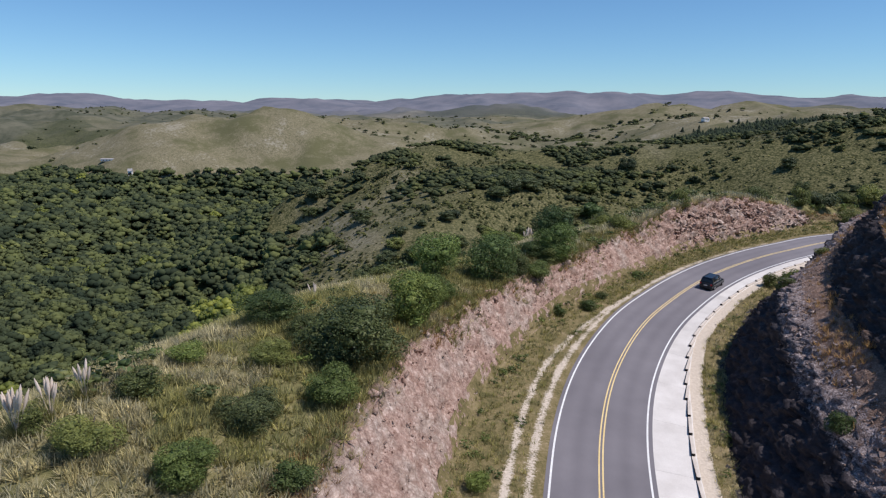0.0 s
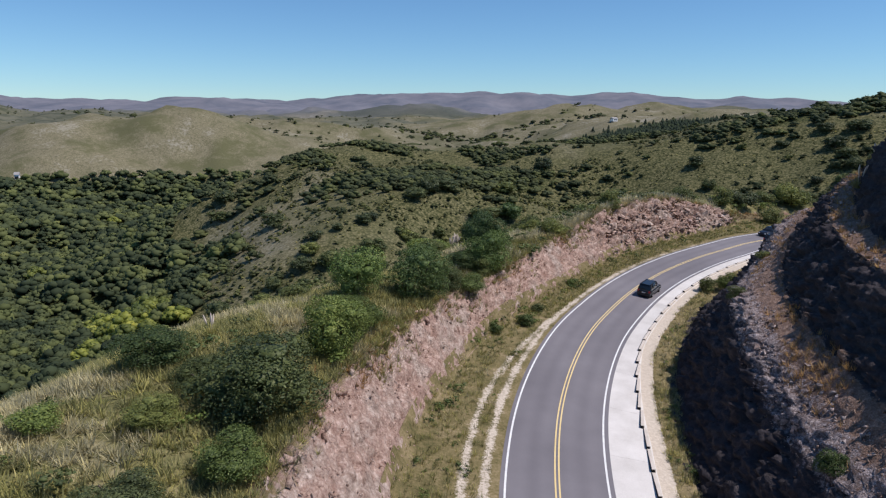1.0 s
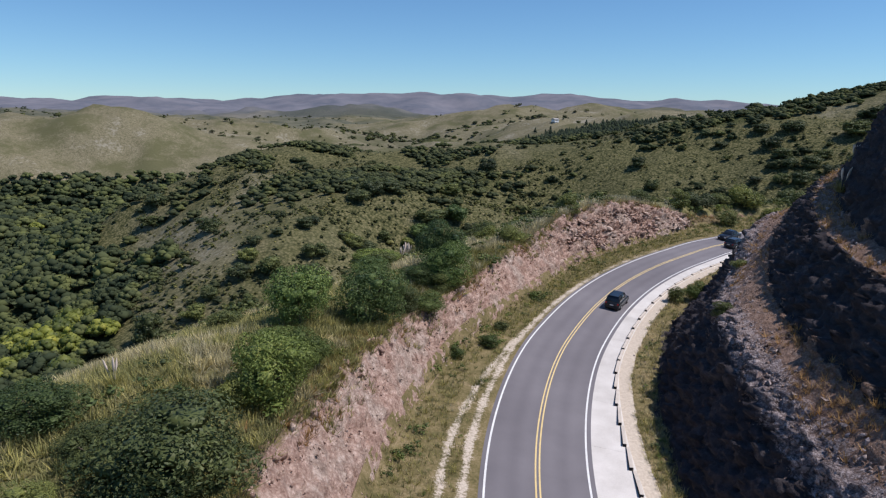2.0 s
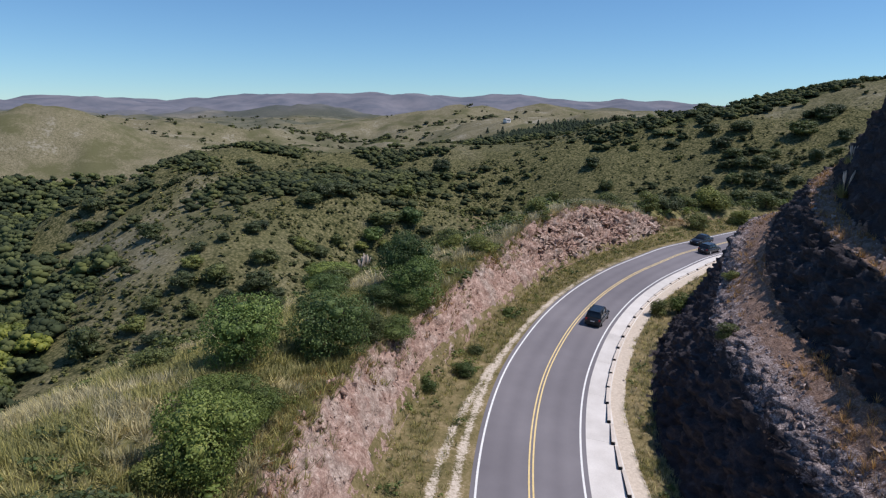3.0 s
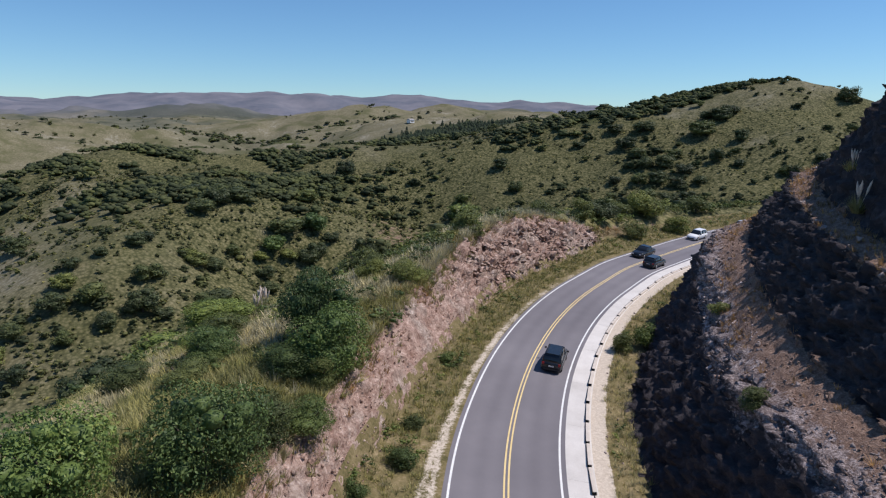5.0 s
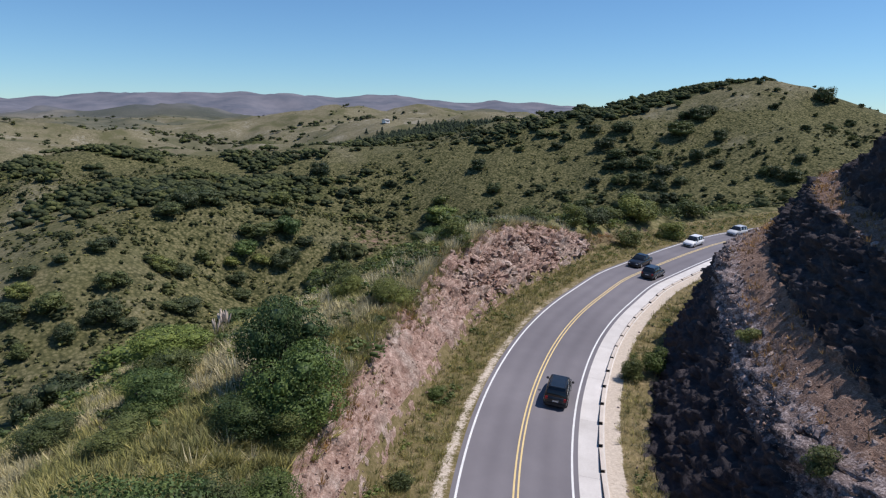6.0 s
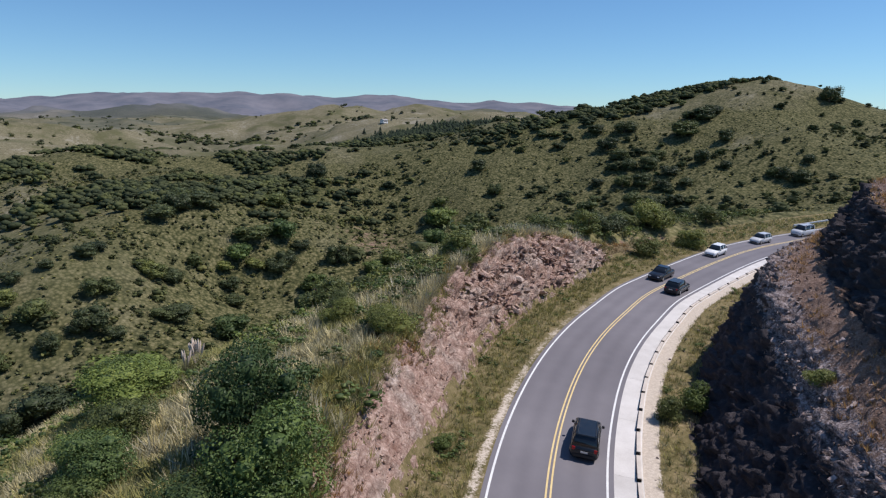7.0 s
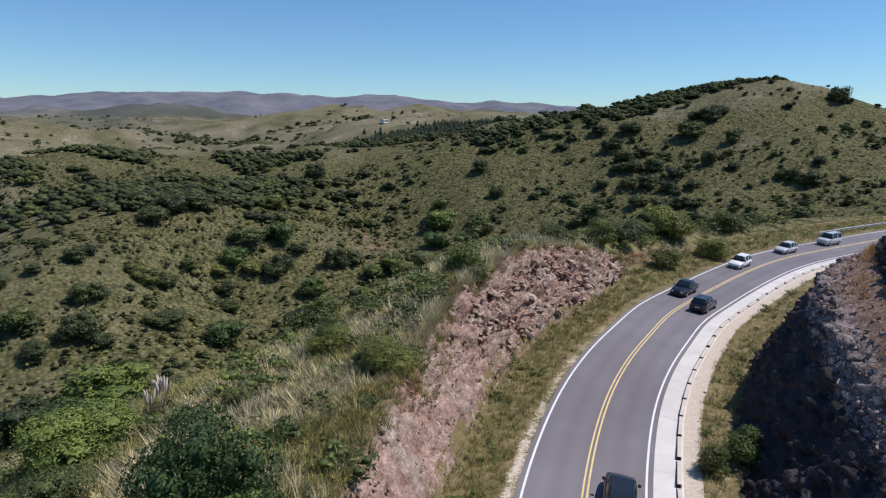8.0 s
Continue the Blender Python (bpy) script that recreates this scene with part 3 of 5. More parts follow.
def strip(name, s0, s1, ds, cols, material, flat=True, lift=0.0, jitter=None):
    """A surface along the road: cols gives the d of each column at each s; jitter moves corners (x, y, z, s, d)."""
    s = np.arange(s0, s1 + ds / 2, ds)
    d = cols(s)
    ss = np.repeat(s[:, None], d.shape[1], 1)
    x, y = along(ss, d)
    z = road_z(ss, d) + profile(ss, d) + lift
    p = np.stack([x, y, z], -1).reshape(-1, 3)
    if jitter:
        p = jitter(p, ss.ravel(), d.ravel())
    return mesh_object(name, p, grid_faces(len(s), d.shape[1]), material, flat=flat)


def columns(*values):
    return lambda s: np.repeat(np.array([values], float), len(s), 0)


def kerb_line(s):
    return table(s, (60, 9.95), (116, 9.9), (136, 8.6), (160, 8.5), (290, 8.4))


S0, S1 = 1.0, 330.0
road = tagged(strip("road", S0, S1, 1.0, columns(*np.linspace(0.35, -7.08, 30)), ASPHALT, False, 0.02), "grey asphalt two lane mountain road in a bend", "road", kind="structure")
rd = np.repeat(np.linspace(0.35, -7.08, 30)[None], int(S1 - S0) + 1, 0).ravel()
add_values(road, "track", sum(np.exp(-(((rd - c) / w) ** 2)) * k for c, w, k in ((-1.0, 0.38, 1), (-2.5, 0.38, 1), (-4.25, 0.38, 1), (-5.8, 0.38, 1), (-1.75, 0.3, -0.8), (-5.05, 0.3, -0.8))))
shoulder = tagged(strip("pavement", S0, S1, 1.0, lambda s: -(7.03 + np.array([[0, 0.5, 1.0]]) * (kerb_line(s) + 0.3 - 7.03)[:, None]), JOINT, False, 0.002), "pale concrete hard shoulder of long slabs beside the road", "shoulder", kind="structure")
for a in np.arange(41.0, 297.0, 8.0):
    strip("slab", a, a + 7.98, 1.33, lambda s: -(7.03 + np.array([[0, 0.5, 1.0]]) * (kerb_line(s) + 0.3 - 7.03)[:, None]), CONCRETE, False, 0.014).parent = shoulder
for name, d0, paint in (("edge_line", 0.0, WHITE_PAINT), ("edge_line", -6.7, WHITE_PAINT), ("centre_line", -3.23, YELLOW_PAINT), ("centre_line", -3.49, YELLOW_PAINT)):
    w = 0.07 if name == "edge_line" else 0.055
    ob = strip(name, S0, S1, 1.0, columns(d0 + w, d0 - w), paint, False, 0.026)
    ob.parent = road


def rocky(freq, amp, out, seed, mix=(1.0, 0.45, 0.2)):
    """Breaks a surface into tilted blocks along its outward direction."""
    def go(p, s, d):
        q = p.copy()
        for f, a in ((freq, amp * mix[0]), (freq * 2.7, amp * mix[1]), (freq * 6.5, amp * mix[2])):
            for i in range(len(p)):
                v = Vector(p[i] * (1, 1, 1.6)) * f + Vector((seed, seed, seed))
                dist, pts = noise.voronoi(v)
                c = noise.cell_vector(pts[0] * 7.31)
                lean = (v - pts[0]).dot(Vector((c[0] - 0.5, c[1] - 0.5, c[2] - 0.5)))
                q[i] += out(s[i], d[i]) * a * (c[0] - 0.5 + 1.1 * lean)
        return q
    return go


def cut_columns(s):
    b, t = cut_base(s), cut_top(s)
    u = np.linspace(0, 1, 54)
    return (b - 0.5)[:, None] + u[None] * (t + 1.6 - b + 0.5)[:, None]


def cut_out(s, d):
    k = int(min(max(s, 0), LENGTH))
    b, t = cut_base(s), cut_top(s)
    fade = float(smooth(b + 0.05, b + 0.9, d) * (1 - smooth(t + 0.1, t + 1.5, d)) * smooth(214, 204, s))
    return np.array([-SIDE[k][0], -SIDE[k][1], 1.0]) * float(table(s, (60, 0.42), (150, 0.42), (166, 1.1), (178, 1.6), (200, 1.6))) * fade


def sunk_edge(inner):
    def go(p, s, d):
        p = inner(p, s, d)
        t = cut_top(s)
        p[:, 2] -= 0.6 * smooth(t + 0.6, t + 1.6, d) + 0.35 * (1 - smooth(cut_base(s) - 0.5, cut_base(s) - 0.1, d))
        return p
    return go


cutting = tagged(strip("rock_cutting", 60, 214, 0.23, cut_columns, PINK_ROCK, True, 0.0, sunk_edge(rocky(0.6, 0.6, cut_out, 3.0, (0.8, 0.4, 0.1)))), "pinkish broken granite road cutting, sunlit, crumbling", "rock face", kind="structure")


def plan_of(ob):
    """s and d of every corner of a mesh."""
    co = np.empty(len(ob.data.vertices) * 3, np.float32)
    ob.data.vertices.foreach_get("co", co)
    co = co.reshape(-1, 3).astype(float)
    return across(co[:, 0], co[:, 1])


s, d = plan_of(cutting)
u = (d - cut_base(s)) / (cut_top(s) - cut_base(s))
add_values(cutting, "blocky", 0.3 + 0.7 * smooth(150, 175, s))
add_values(cutting, "turf", np.clip(0.9 * smooth(0.72, 1.12, u) + 0.7 * smooth(0.12, -0.1, u) + 0.8 * smooth(196, 206, s), 0, 1))


def wall_columns(s):
    e, f, w = bench_edge(s)[:, None], wall_base(s)[:, None], wall_toe(s)[:, None]
    u = lambda a, b, n: a + (b - a) * np.linspace(0, 1, n)[None]  # noqa: E731
    return -np.hstack([u(f - 1.2, f - 0.05, 4), u(f, e, 52), u(e + 0.12, w - 0.05, 24), u(w, w + 3.2, 40), u(w + 3.4, w + 5.1, 9), u(w + 5.2, w + 9.7, 33), u(w + 10.2, w + 13, 6), u(w + 13.3, w + 15, 5)])


def wall_out(s, d):
    k = int(min(max(s, 0), LENGTH))
    r, e, f, w = -d, bench_edge(s), wall_base(s), wall_toe(s)
    steep = float(smooth(f - 0.2, f + 0.6, r) * (1 - smooth(e + 0.2, e + 1.2, r)) + smooth(w - 0.4, w + 0.1, r) * (1 - smooth(w + 3.1, w + 3.7, r)) + smooth(w + 4.9, w + 5.4, r))
    tame = 0.2 + 0.8 * float(smooth(1.0, 6.0, bench_height(s)))
    return np.array([SIDE[k][0], SIDE[k][1], 0.35]) * (steep + 0.22 * (1 - steep)) * tame * float(1 - smooth(w + 13, w + 15, r))


def wall_ends(inner):
    def go(p, s, d):
        p = inner(p, s, d)
        f, w = wall_base(s), wall_toe(s)
        p[:, 2] -= 0.9 * smooth(w + 13.5, w + 15, -d) + 0.4 * (1 - smooth(f - 1.2, f - 0.6, -d))
        return p
    return go


bench = tagged(strip("rock_wall", 56, 262, 0.32, wall_columns, SHADED_ROCK, True, 0.0, wall_ends(rocky(0.7, 0.75, wall_out, 9.0, (0.9, 0.5, 0.25)))), "dark grey broken rock wall with a rubble bench, in shade", "rock face", kind="structure")
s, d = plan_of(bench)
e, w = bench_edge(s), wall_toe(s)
# Grit pales the sunlit crest against the shade-dark faces.
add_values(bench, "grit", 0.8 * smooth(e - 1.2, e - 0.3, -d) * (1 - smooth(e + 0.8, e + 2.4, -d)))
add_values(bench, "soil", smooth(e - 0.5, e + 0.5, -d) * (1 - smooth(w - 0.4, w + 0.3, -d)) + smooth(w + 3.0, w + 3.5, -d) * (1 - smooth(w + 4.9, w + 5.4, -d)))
verge = tagged(strip("verge", 20, 290, 0.5, lambda s: 0.25 + np.linspace(0, 1, 34)[None] * (cut_base(s) + 0.5)[:, None], VERGE_SOIL, False, 0.012), "grassy roadside verge with worn wheel tracks", "verge", kind="structure")
inner_verge = tagged(strip("verge", 20, 290, 0.5, lambda s: -(kerb_line(s)[:, None] + 0.22 + np.linspace(0, 1, 24)[None] * (wall_base(s) - kerb_line(s) - 0.3)[:, None]), VERGE_SOIL, False, 0.008), "narrow gravel and grass strip under the rock wall", "verge", kind="structure")
for ob in (verge, inner_verge):
    s, d = plan_of(ob)
    if ob is verge:
        gap = table(s, (60, 1.5), (118, 1.4), (131, 0.7), (140, 0.1), (240, 0.0))
        mid = table(s, (60, 2.2), (118, 2.0), (131, 1.4), (140, 1.0), (158, 0.7), (240, 0.5))
        worn = np.maximum(np.exp(-(((d - mid - gap / 2) / 0.42) ** 2)), np.exp(-(((d - mid + gap / 2) / 0.42) ** 2)))
        worn = np.maximum(0.66 * worn * table(s, (60, 1), (142, 1), (170, 0.75), (198, 0.3), (260, 0.1)), 0.3 * smooth(0.5, 0.25, d))
    else:
        worn = smooth(kerb_line(s) + 1.6, kerb_line(s) + 1.2, -d)
    add_values(ob, "worn", worn)


# ---- plants ----
BARK = surface("bark", (0.07, 0.055, 0.045), (0.16, 0.13, 0.105), 2.0, 14.0, 0.95, 0.1, 0.6, 0.03)
LEAVES = {
    "dark": foliage("dark_leaves", (0.050, 0.066, 0.031), (0.122, 0.146, 0.058), (0.21, 0.222, 0.088)),
    "tree": foliage("green_leaves", (0.054, 0.09, 0.033), (0.142, 0.202, 0.06), (0.245, 0.29, 0.09)),
    "bush": foliage("olive_leaves", (0.080, 0.100, 0.033), (0.208, 0.232, 0.070), (0.335, 0.325, 0.108)),
    "bright": foliage("bright_leaves", (0.068, 0.098, 0.028), (0.172, 0.222, 0.062), (0.290, 0.310, 0.1)),
}
WOOD_LEAVES = foliage("woodland_leaves", (0.06, 0.076, 0.037), (0.122, 0.142, 0.06), (0.195, 0.205, 0.08), 0.8, 0.12, 0.5, patch=0.06, spread=0.5)
CONIFER_LEAVES = foliage("conifer_needles", (0.03, 0.044, 0.028), (0.05, 0.066, 0.04), (0.08, 0.095, 0.055), 0.85, 0.1)
YELLOW_LEAVES = foliage("yellowing_leaves", (0.11, 0.138, 0.03), (0.25, 0.27, 0.055), (0.39, 0.375, 0.085))
SHRUB_LEAVES = foliage("shrub_leaves", (0.062, 0.074, 0.035), (0.118, 0.132, 0.056), (0.195, 0.195, 0.086), 0.8, 0.12, patch=0.15, spread=0.55)
SCRUB_LEAVES = foliage("olive_scrub_leaves", (0.085, 0.095, 0.04), (0.165, 0.172, 0.068), (0.265, 0.25, 0.11), 0.8, 0.12, patch=0.15, spread=0.55)
GRASS_BLADES = foliage("grass_blades", (0.175, 0.182, 0.062), (0.365, 0.333, 0.135), (0.58, 0.505, 0.275), 0.7, 0.15)
DRY_BLADES = foliage("dry_grass_blades", (0.250, 0.222, 0.11), (0.50, 0.445, 0.26), (0.74, 0.67, 0.44), 0.7, 0.15)
PALE_BLADES = foliage("pale_grass_blades", (0.36, 0.32, 0.19), (0.64, 0.575, 0.38), (0.84, 0.77, 0.57), 0.7, 0.15)
RUSSET_BLADES = foliage("russet_grass_blades", (0.224, 0.136, 0.060), (0.432, 0.272, 0.121), (0.576, 0.416, 0.188), 0.7, 0.15)
PLUME = surface("plume_fluff", (0.55, 0.45, 0.36), (0.76, 0.65, 0.54), 3.0, 30.0, 0.95, 0.05, 0.0)


def leaf_cloud(rng, lobes, leaves, size, squash=0.8, spread=0.36, fat=0.11, core=0.72, ruffle=0.55):
    """Leaf quads on the outside of several overlapping lobes, in a unit space: 1 wide, about 1 high from the ground."""
    c = []
    for _ in range(lobes):
        a, r = rng.rand() * 6.283, math.sqrt(rng.rand()) * spread
        c.append((r * math.cos(a), r * math.sin(a), 0.16 + 0.62 * rng.rand() * (1 - r), fat + 0.12 * rng.rand()))
    c = np.array(c)
    pick = rng.choice(lobes, leaves, p=c[:, 3] ** 2 / (c[:, 3] ** 2).sum())
    n = rng.normal(size=(leaves, 3))
    n[:, 2] = n[:, 2] * 0.9 + 0.15
    n /= np.linalg.norm(n, axis=1)[:, None]
    r = c[pick, 3] * (0.72 + 0.38 * rng.rand(leaves) ** 0.6)
    p = c[pick, :3] + n * r[:, None] * (1, 1, squash)
    inside = np.zeros(leaves, bool)
    for x, y, z, q in c:
        inside |= (((p - (x, y, z)) / (1, 1, squash)) ** 2).sum(1) < (0.62 * q) ** 2
    p, n = p[~inside & (p[:, 2] > 0.02)], n[~inside & (p[:, 2] > 0.02)]
    v, f = quads(rng, p, n, size, ruffle)
    # a dense core of rough lumps inside each lobe, so that the crown is not see-through
    corner = np.array([(-1, -1, -1), (1, -1, -1), (1, 1, -1), (-1, 1, -1), (-1, -1, 1), (1, -1, 1), (1, 1, 1), (-1, 1, 1)]) / 1.732
    side = np.array([(0, 3, 2, 1), (4, 5, 6, 7), (0, 1, 5, 4), (1, 2, 6, 5), (2, 3, 7, 6), (3, 0, 4, 7)])
    for x, y, z, q in c:
        a = rng.rand() * 6.283
        turn = np.array([(math.cos(a), -math.sin(a), 0), (math.sin(a), math.cos(a), 0), (0, 0, 1)])
        lump = (corner @ turn.T) * q * (0.7 + 0.3 * rng.rand(8, 1)) * (1, 1, squash) * core + (x, y, z)
        f = np.vstack([f, side + len(v)])
        v = np.vstack([v, lump])
    return v, f


def quads(rng, p, n, size, ruffle=0.55):
    """Small leaf-spray quads at p, lying roughly across n."""
    k = len(p)
    n = n + rng.normal(size=(k, 3)) * ruffle
    n /= np.linalg.norm(n, axis=1)[:, None]
    u = np.cross(n, rng.normal(size=(k, 3)))
    u /= np.linalg.norm(u, axis=1)[:, None] + 1e-9
    v = np.cross(n, u)
    s = size * (0.6 + 0.8 * rng.rand(k, 1))
    u, v = u * s, v * s * 0.55
    verts = np.stack([p - u, p + v * 0.9 + n * s * 0.2, p + u, p - v * 0.9 + n * s * 0.12], 1).reshape(-1, 3)
    return verts, np.arange(4 * k).reshape(-1, 4)


def trunk_mesh(rng, name, lobes=5):
    """A short tapered trunk with limbs, in the unit space of the crown."""
    verts, faces = [], []

    def limb(a, b, ra, rb, sides=6):
        a, b = np.array(a, float), np.array(b, float)
        w = (b - a) / np.linalg.norm(b - a)
        u = np.cross(w, (0.3, 0.5, 0.81))
        u /= np.linalg.norm(u)
        v = np.cross(w, u)
        base = len(verts)
        for p, r in ((a, ra), ((a + b) / 2 + rng.normal(size=3) * 0.012, (ra + rb) / 2), (b, rb)):
            for k in range(sides):
                t = 6.283 * k / sides
                verts.append(p + r * (math.cos(t) * u + math.sin(t) * v))
        for ring in range(2):
            for k in range(sides):
                i, j = base + ring * sides + k, base + ring * sides + (k + 1) % sides
                faces.append((i, j, j + sides, i + sides))

    fork = (rng.normal() * 0.02, rng.normal() * 0.02, 0.2)
    limb((0, 0, -0.06), fork, 0.035, 0.026)
    for k in range(lobes):
        t = 6.283 * (k + rng.rand() * 0.6) / lobes
        limb(fork, (0.24 * math.cos(t), 0.24 * math.sin(t), 0.45 + 0.2 * rng.rand()), 0.02, 0.007, 5)
    return np.array(verts), np.array(faces)


def plant_model(kind, seed, leaves, size, lobes):
    """A tree or bush of unit size, kept out of the scene's view until it is copied."""
    rng = np.random.RandomState(seed)
    root = new("tree" if kind in ("tree", "dark") else "bush")
    v, f = trunk_mesh(rng, "trunk")
    mesh_object("trunk", v, f, BARK, root)
    v, f = leaf_cloud(rng, lobes, leaves, size, 0.92, 0.3, 0.13, 0.9 if leaves < 3000 else 0.58, 0.5)
    mesh_object("crown", v, f, LEAVES[kind], root)
    return root


PLANT_LABELS = {
    "dark": ("dark green round-crowned tree on the hillside", "tree"),
    "tree": ("dense green broadleaf tree on the slope", "tree"),
    "bush": ("olive green spreading bush among dry grass", "bush"),
    "bright": ("bright green leafy bush among dry grass", "bush"),
}
MODELS, USED = {}, set()
for number, kind in enumerate(PLANT_LABELS):
    for variant in range(3):
        for level, (count, size) in enumerate(((15500, 0.0142), (6000, 0.023), (2400, 0.03))):
            MODELS[kind, variant, level] = plant_model(kind, 40 + 7 * number + variant, count, size, 15 + 4 * variant)
prng = random.Random(5)


def plant(kind, x, y, wide, high, drop=0.12):
    """Puts one tree or bush on the land."""
    k = (kind, prng.randrange(3), 2 if y > 170 else 0 if y < 108 and wide > 2.7 else 1)
    m = pose(x, y, float(height([x], [y])[0]) - drop * 0.5, 0, 0, prng.uniform(0, 360)) @ Matrix.Diagonal((wide * (1.0 if y > 170 else 1.2), wide * (1.0 if y > 170 else 1.2), high * (0.92 if y > 170 else 1.1), 1))
    if k in USED:
        ob = copy_thing(MODELS[k], m @ Matrix.Diagonal((*MODELS[k].scale, 1)).inverted())
    else:
        USED.add(k)
        ob = MODELS[k]
        ob.matrix_basis = m
    label, category = PLANT_LABELS[kind]
    size = "tall " if high > 6 else "low " if high < 2.4 else ""
    return tagged(ob, size + label, category, "trees and bushes on the slopes")


plant("bush", -4.6, 42.8, 6.8, 4.4)
plant("bright", -1.2, 51.7, 4.5, 4.5)
plant("tree", -0.2, 64.1, 4.8, 4.9)
plant("tree", 5.3, 66.9, 4.6, 5.2)
plant("tree", 13.0, 78.9, 5.0, 4.7)
plant("tree", 13.4, 82.4, 4.6, 5.8)
plant("dark", -8.7, 33.2, 3.6, 2.2)
plant("bright", -9.9, 27.3, 3.0, 2.2)
plant("bush", -15.2, 28.2, 3.2, 1.9)
plant("bright", -5.1, 36.7, 3.4, 2.5)
plant("bush", -15.0, 33.5, 2.7, 1.7)
plant("bright", -11.9, 47.9, 4.3, 2.6)
plant("bush", -8.1, 44.6, 3.2, 1.8)
plant("bright", -0.4, 55.6, 3.2, 2.7)
plant("bush", 8.0, 70.4, 3.0, 2.6)
plant("bright", 8.3, 102.9, 4.5, 3.5)
plant("dark", -29.4, 259.9, 11.0, 7.4)
plant("dark", -2.8, 272.2, 11.9, 6.9)
plant("dark", 79.6, 310.8, 11.0, 10.6)
plant("bush", 25.0, 97.1, 3.4, 2.2)
plant("bush", 144.0, 356.6, 16.0, 12.0)
plant("bright", 67.5, 297.5, 12.8, 8.5)
plant("bush", 23.8, 105.5, 3.5, 2.5)
plant("bush", 37.7, 112.5, 3.5, 2.6)
plant("bush", 55.9, 125.8, 4.1, 2.6)
plant("dark", 70.8, 132.7, 5.7, 3.7)
plant("bush", 65.1, 129.8, 4.0, 4.0)
plant("bush", 83.7, 137.9, 6.2, 4.9)
plant("bush", 85.5, 138.4, 5.6, 3.3)
plant("bush", 98.9, 141.5, 4.8, 2.9)
plant("tree", 6.7, 84.7, 3.7, 2.6)
plant("bright", 8.0, 100.1, 6.5, 3.2)
plant("dark", -12.3, 220.7, 15.7, 10.4)
plant("dark", -4.8, 255.1, 12.6, 9.4)
plant("dark", 17.8, 267.8, 12.2, 6.1)
plant("bright", 10.7, 78.4, 3.7, 2.0)
plant("bush", 5.0, 80.3, 3.7, 1.5)
plant("dark", -19.6, 215.1, 9.9, 11.2)
plant("bush", 12.4, 77.1, 2.9, 2.0)
plant("dark", 54.9, 308.2, 10.8, 8.6)
plant("tree", 60.6, 324.9, 13.7, 10.3)
plant("bush", 145.5, 320.4, 15.2, 11.4)
plant("bush", 16.3, 96.7, 2.2, 1.6)
plant("dark", 37.9, 302.6, 9.9, 5.9)
plant("dark", 59.5, 312.0, 9.5, 7.4)
plant("dark", -14.3, 248.0, 8.4, 7.0)
plant("bush", 25.1, 115.6, 4.4, 3.6)
plant("bright", 33.0, 263.5, 15.1, 9.2)
plant("bush", 184.8, 292.2, 14.2, 9.4)
plant("bush", 200.5, 272.6, 16.0, 8.0)
plant("dark", 97.5, 417.1, 13.8, 12.9)
plant("dark", 373.8, 327.9, 13.7, 12.4)
plant("dark", 176.5, 379.8, 10.7, 7.6)
plant("dark", 171.3, 352.0, 9.1, 8.0)
plant("dark", 284.2, 315.7, 9.9, 8.1)
plant("dark", 254.1, 300.1, 10.8, 9.2)
plant("dark", 255.5, 287.2, 7.9, 5.2)
plant("dark", 263.6, 262.7, 9.9, 7.4)
plant("dark", 264.7, 254.9, 10.9, 7.3)
plant("dark", 279.2, 263.3, 7.5, 5.0)
plant("dark", 240.4, 354.5, 15.3, 9.2)
plant("dark", 296.3, 343.5, 15.7, 9.4)
plant("dark", 258.4, 363.6, 15.9, 8.9)
plant("dark", 248.4, 376.2, 12.9, 6.5)
plant("dark", 23.2, 333.2, 12.1, 9.9)
plant("dark", 228.7, 322.4, 11.2, 7.8)
plant("dark", 235.9, 316.4, 12.5, 8.3)
plant("dark", 234.9, 301.2, 11.2, 6.9)
plant("dark", 216.6, 310.8, 10.7, 7.5)
plant("dark", 221.0, 302.1, 11.8, 7.9)
plant("dark", 223.7, 291.8, 10.8, 7.2)
plant("dark", 203.1, 287.5, 10.9, 7.4)
plant("dark", 207.7, 278.3, 11.1, 7.2)
plant("dark", 213.7, 273.1, 9.6, 6.2)
plant("dark", 233.6, 288.3, 9.2, 5.6)
plant("dark", 234.1, 336.4, 10.5, 6.4)
plant("dark", 250.4, 325.5, 11.5, 5.8)
plant("dark", 293.7, 351.5, 12.8, 7.0)
plant("dark", 304.9, 346.2, 12.7, 7.6)
plant("dark", 223.9, 376.0, 9.5, 5.1)
plant("dark", 191.8, 320.9, 8.0, 4.8)
plant("dark", 209.6, 321.2, 8.2, 4.4)
plant("dark", 197.8, 306.7, 7.8, 4.2)
plant("dark", 13.8, 357.5, 14.1, 5.2)
plant("dark", 24.1, 346.4, 13.8, 6.9)
plant("dark", -61.5, 630.0, 16.0, 7.5)
plant("dark", -48.0, 705.4, 16.0, 7.7)
plant("dark", 78.5, 385.9, 10.0, 6.7)
plant("dark", 58.6, 310.3, 9.6, 7.4)
plant("bush", 48.0, 310.6, 8.6, 5.2)
plant("bush", 36.4, 308.9, 7.6, 4.2)
plant("dark", 17.9, 292.1, 9.6, 5.7)
plant("dark", 8.6, 292.2, 6.8, 3.8)
plant("dark", -3.7, 294.7, 8.1, 4.4)
plant("dark", -17.3, 283.0, 5.8, 3.4)
plant("dark", 14.6, 266.1, 10.3, 5.5)
plant("dark", 37.8, 292.1, 10.0, 5.2)
plant("dark", 0.8, 252.8, 7.9, 4.7)
plant("bush", 100.2, 306.8, 13.8, 9.2)
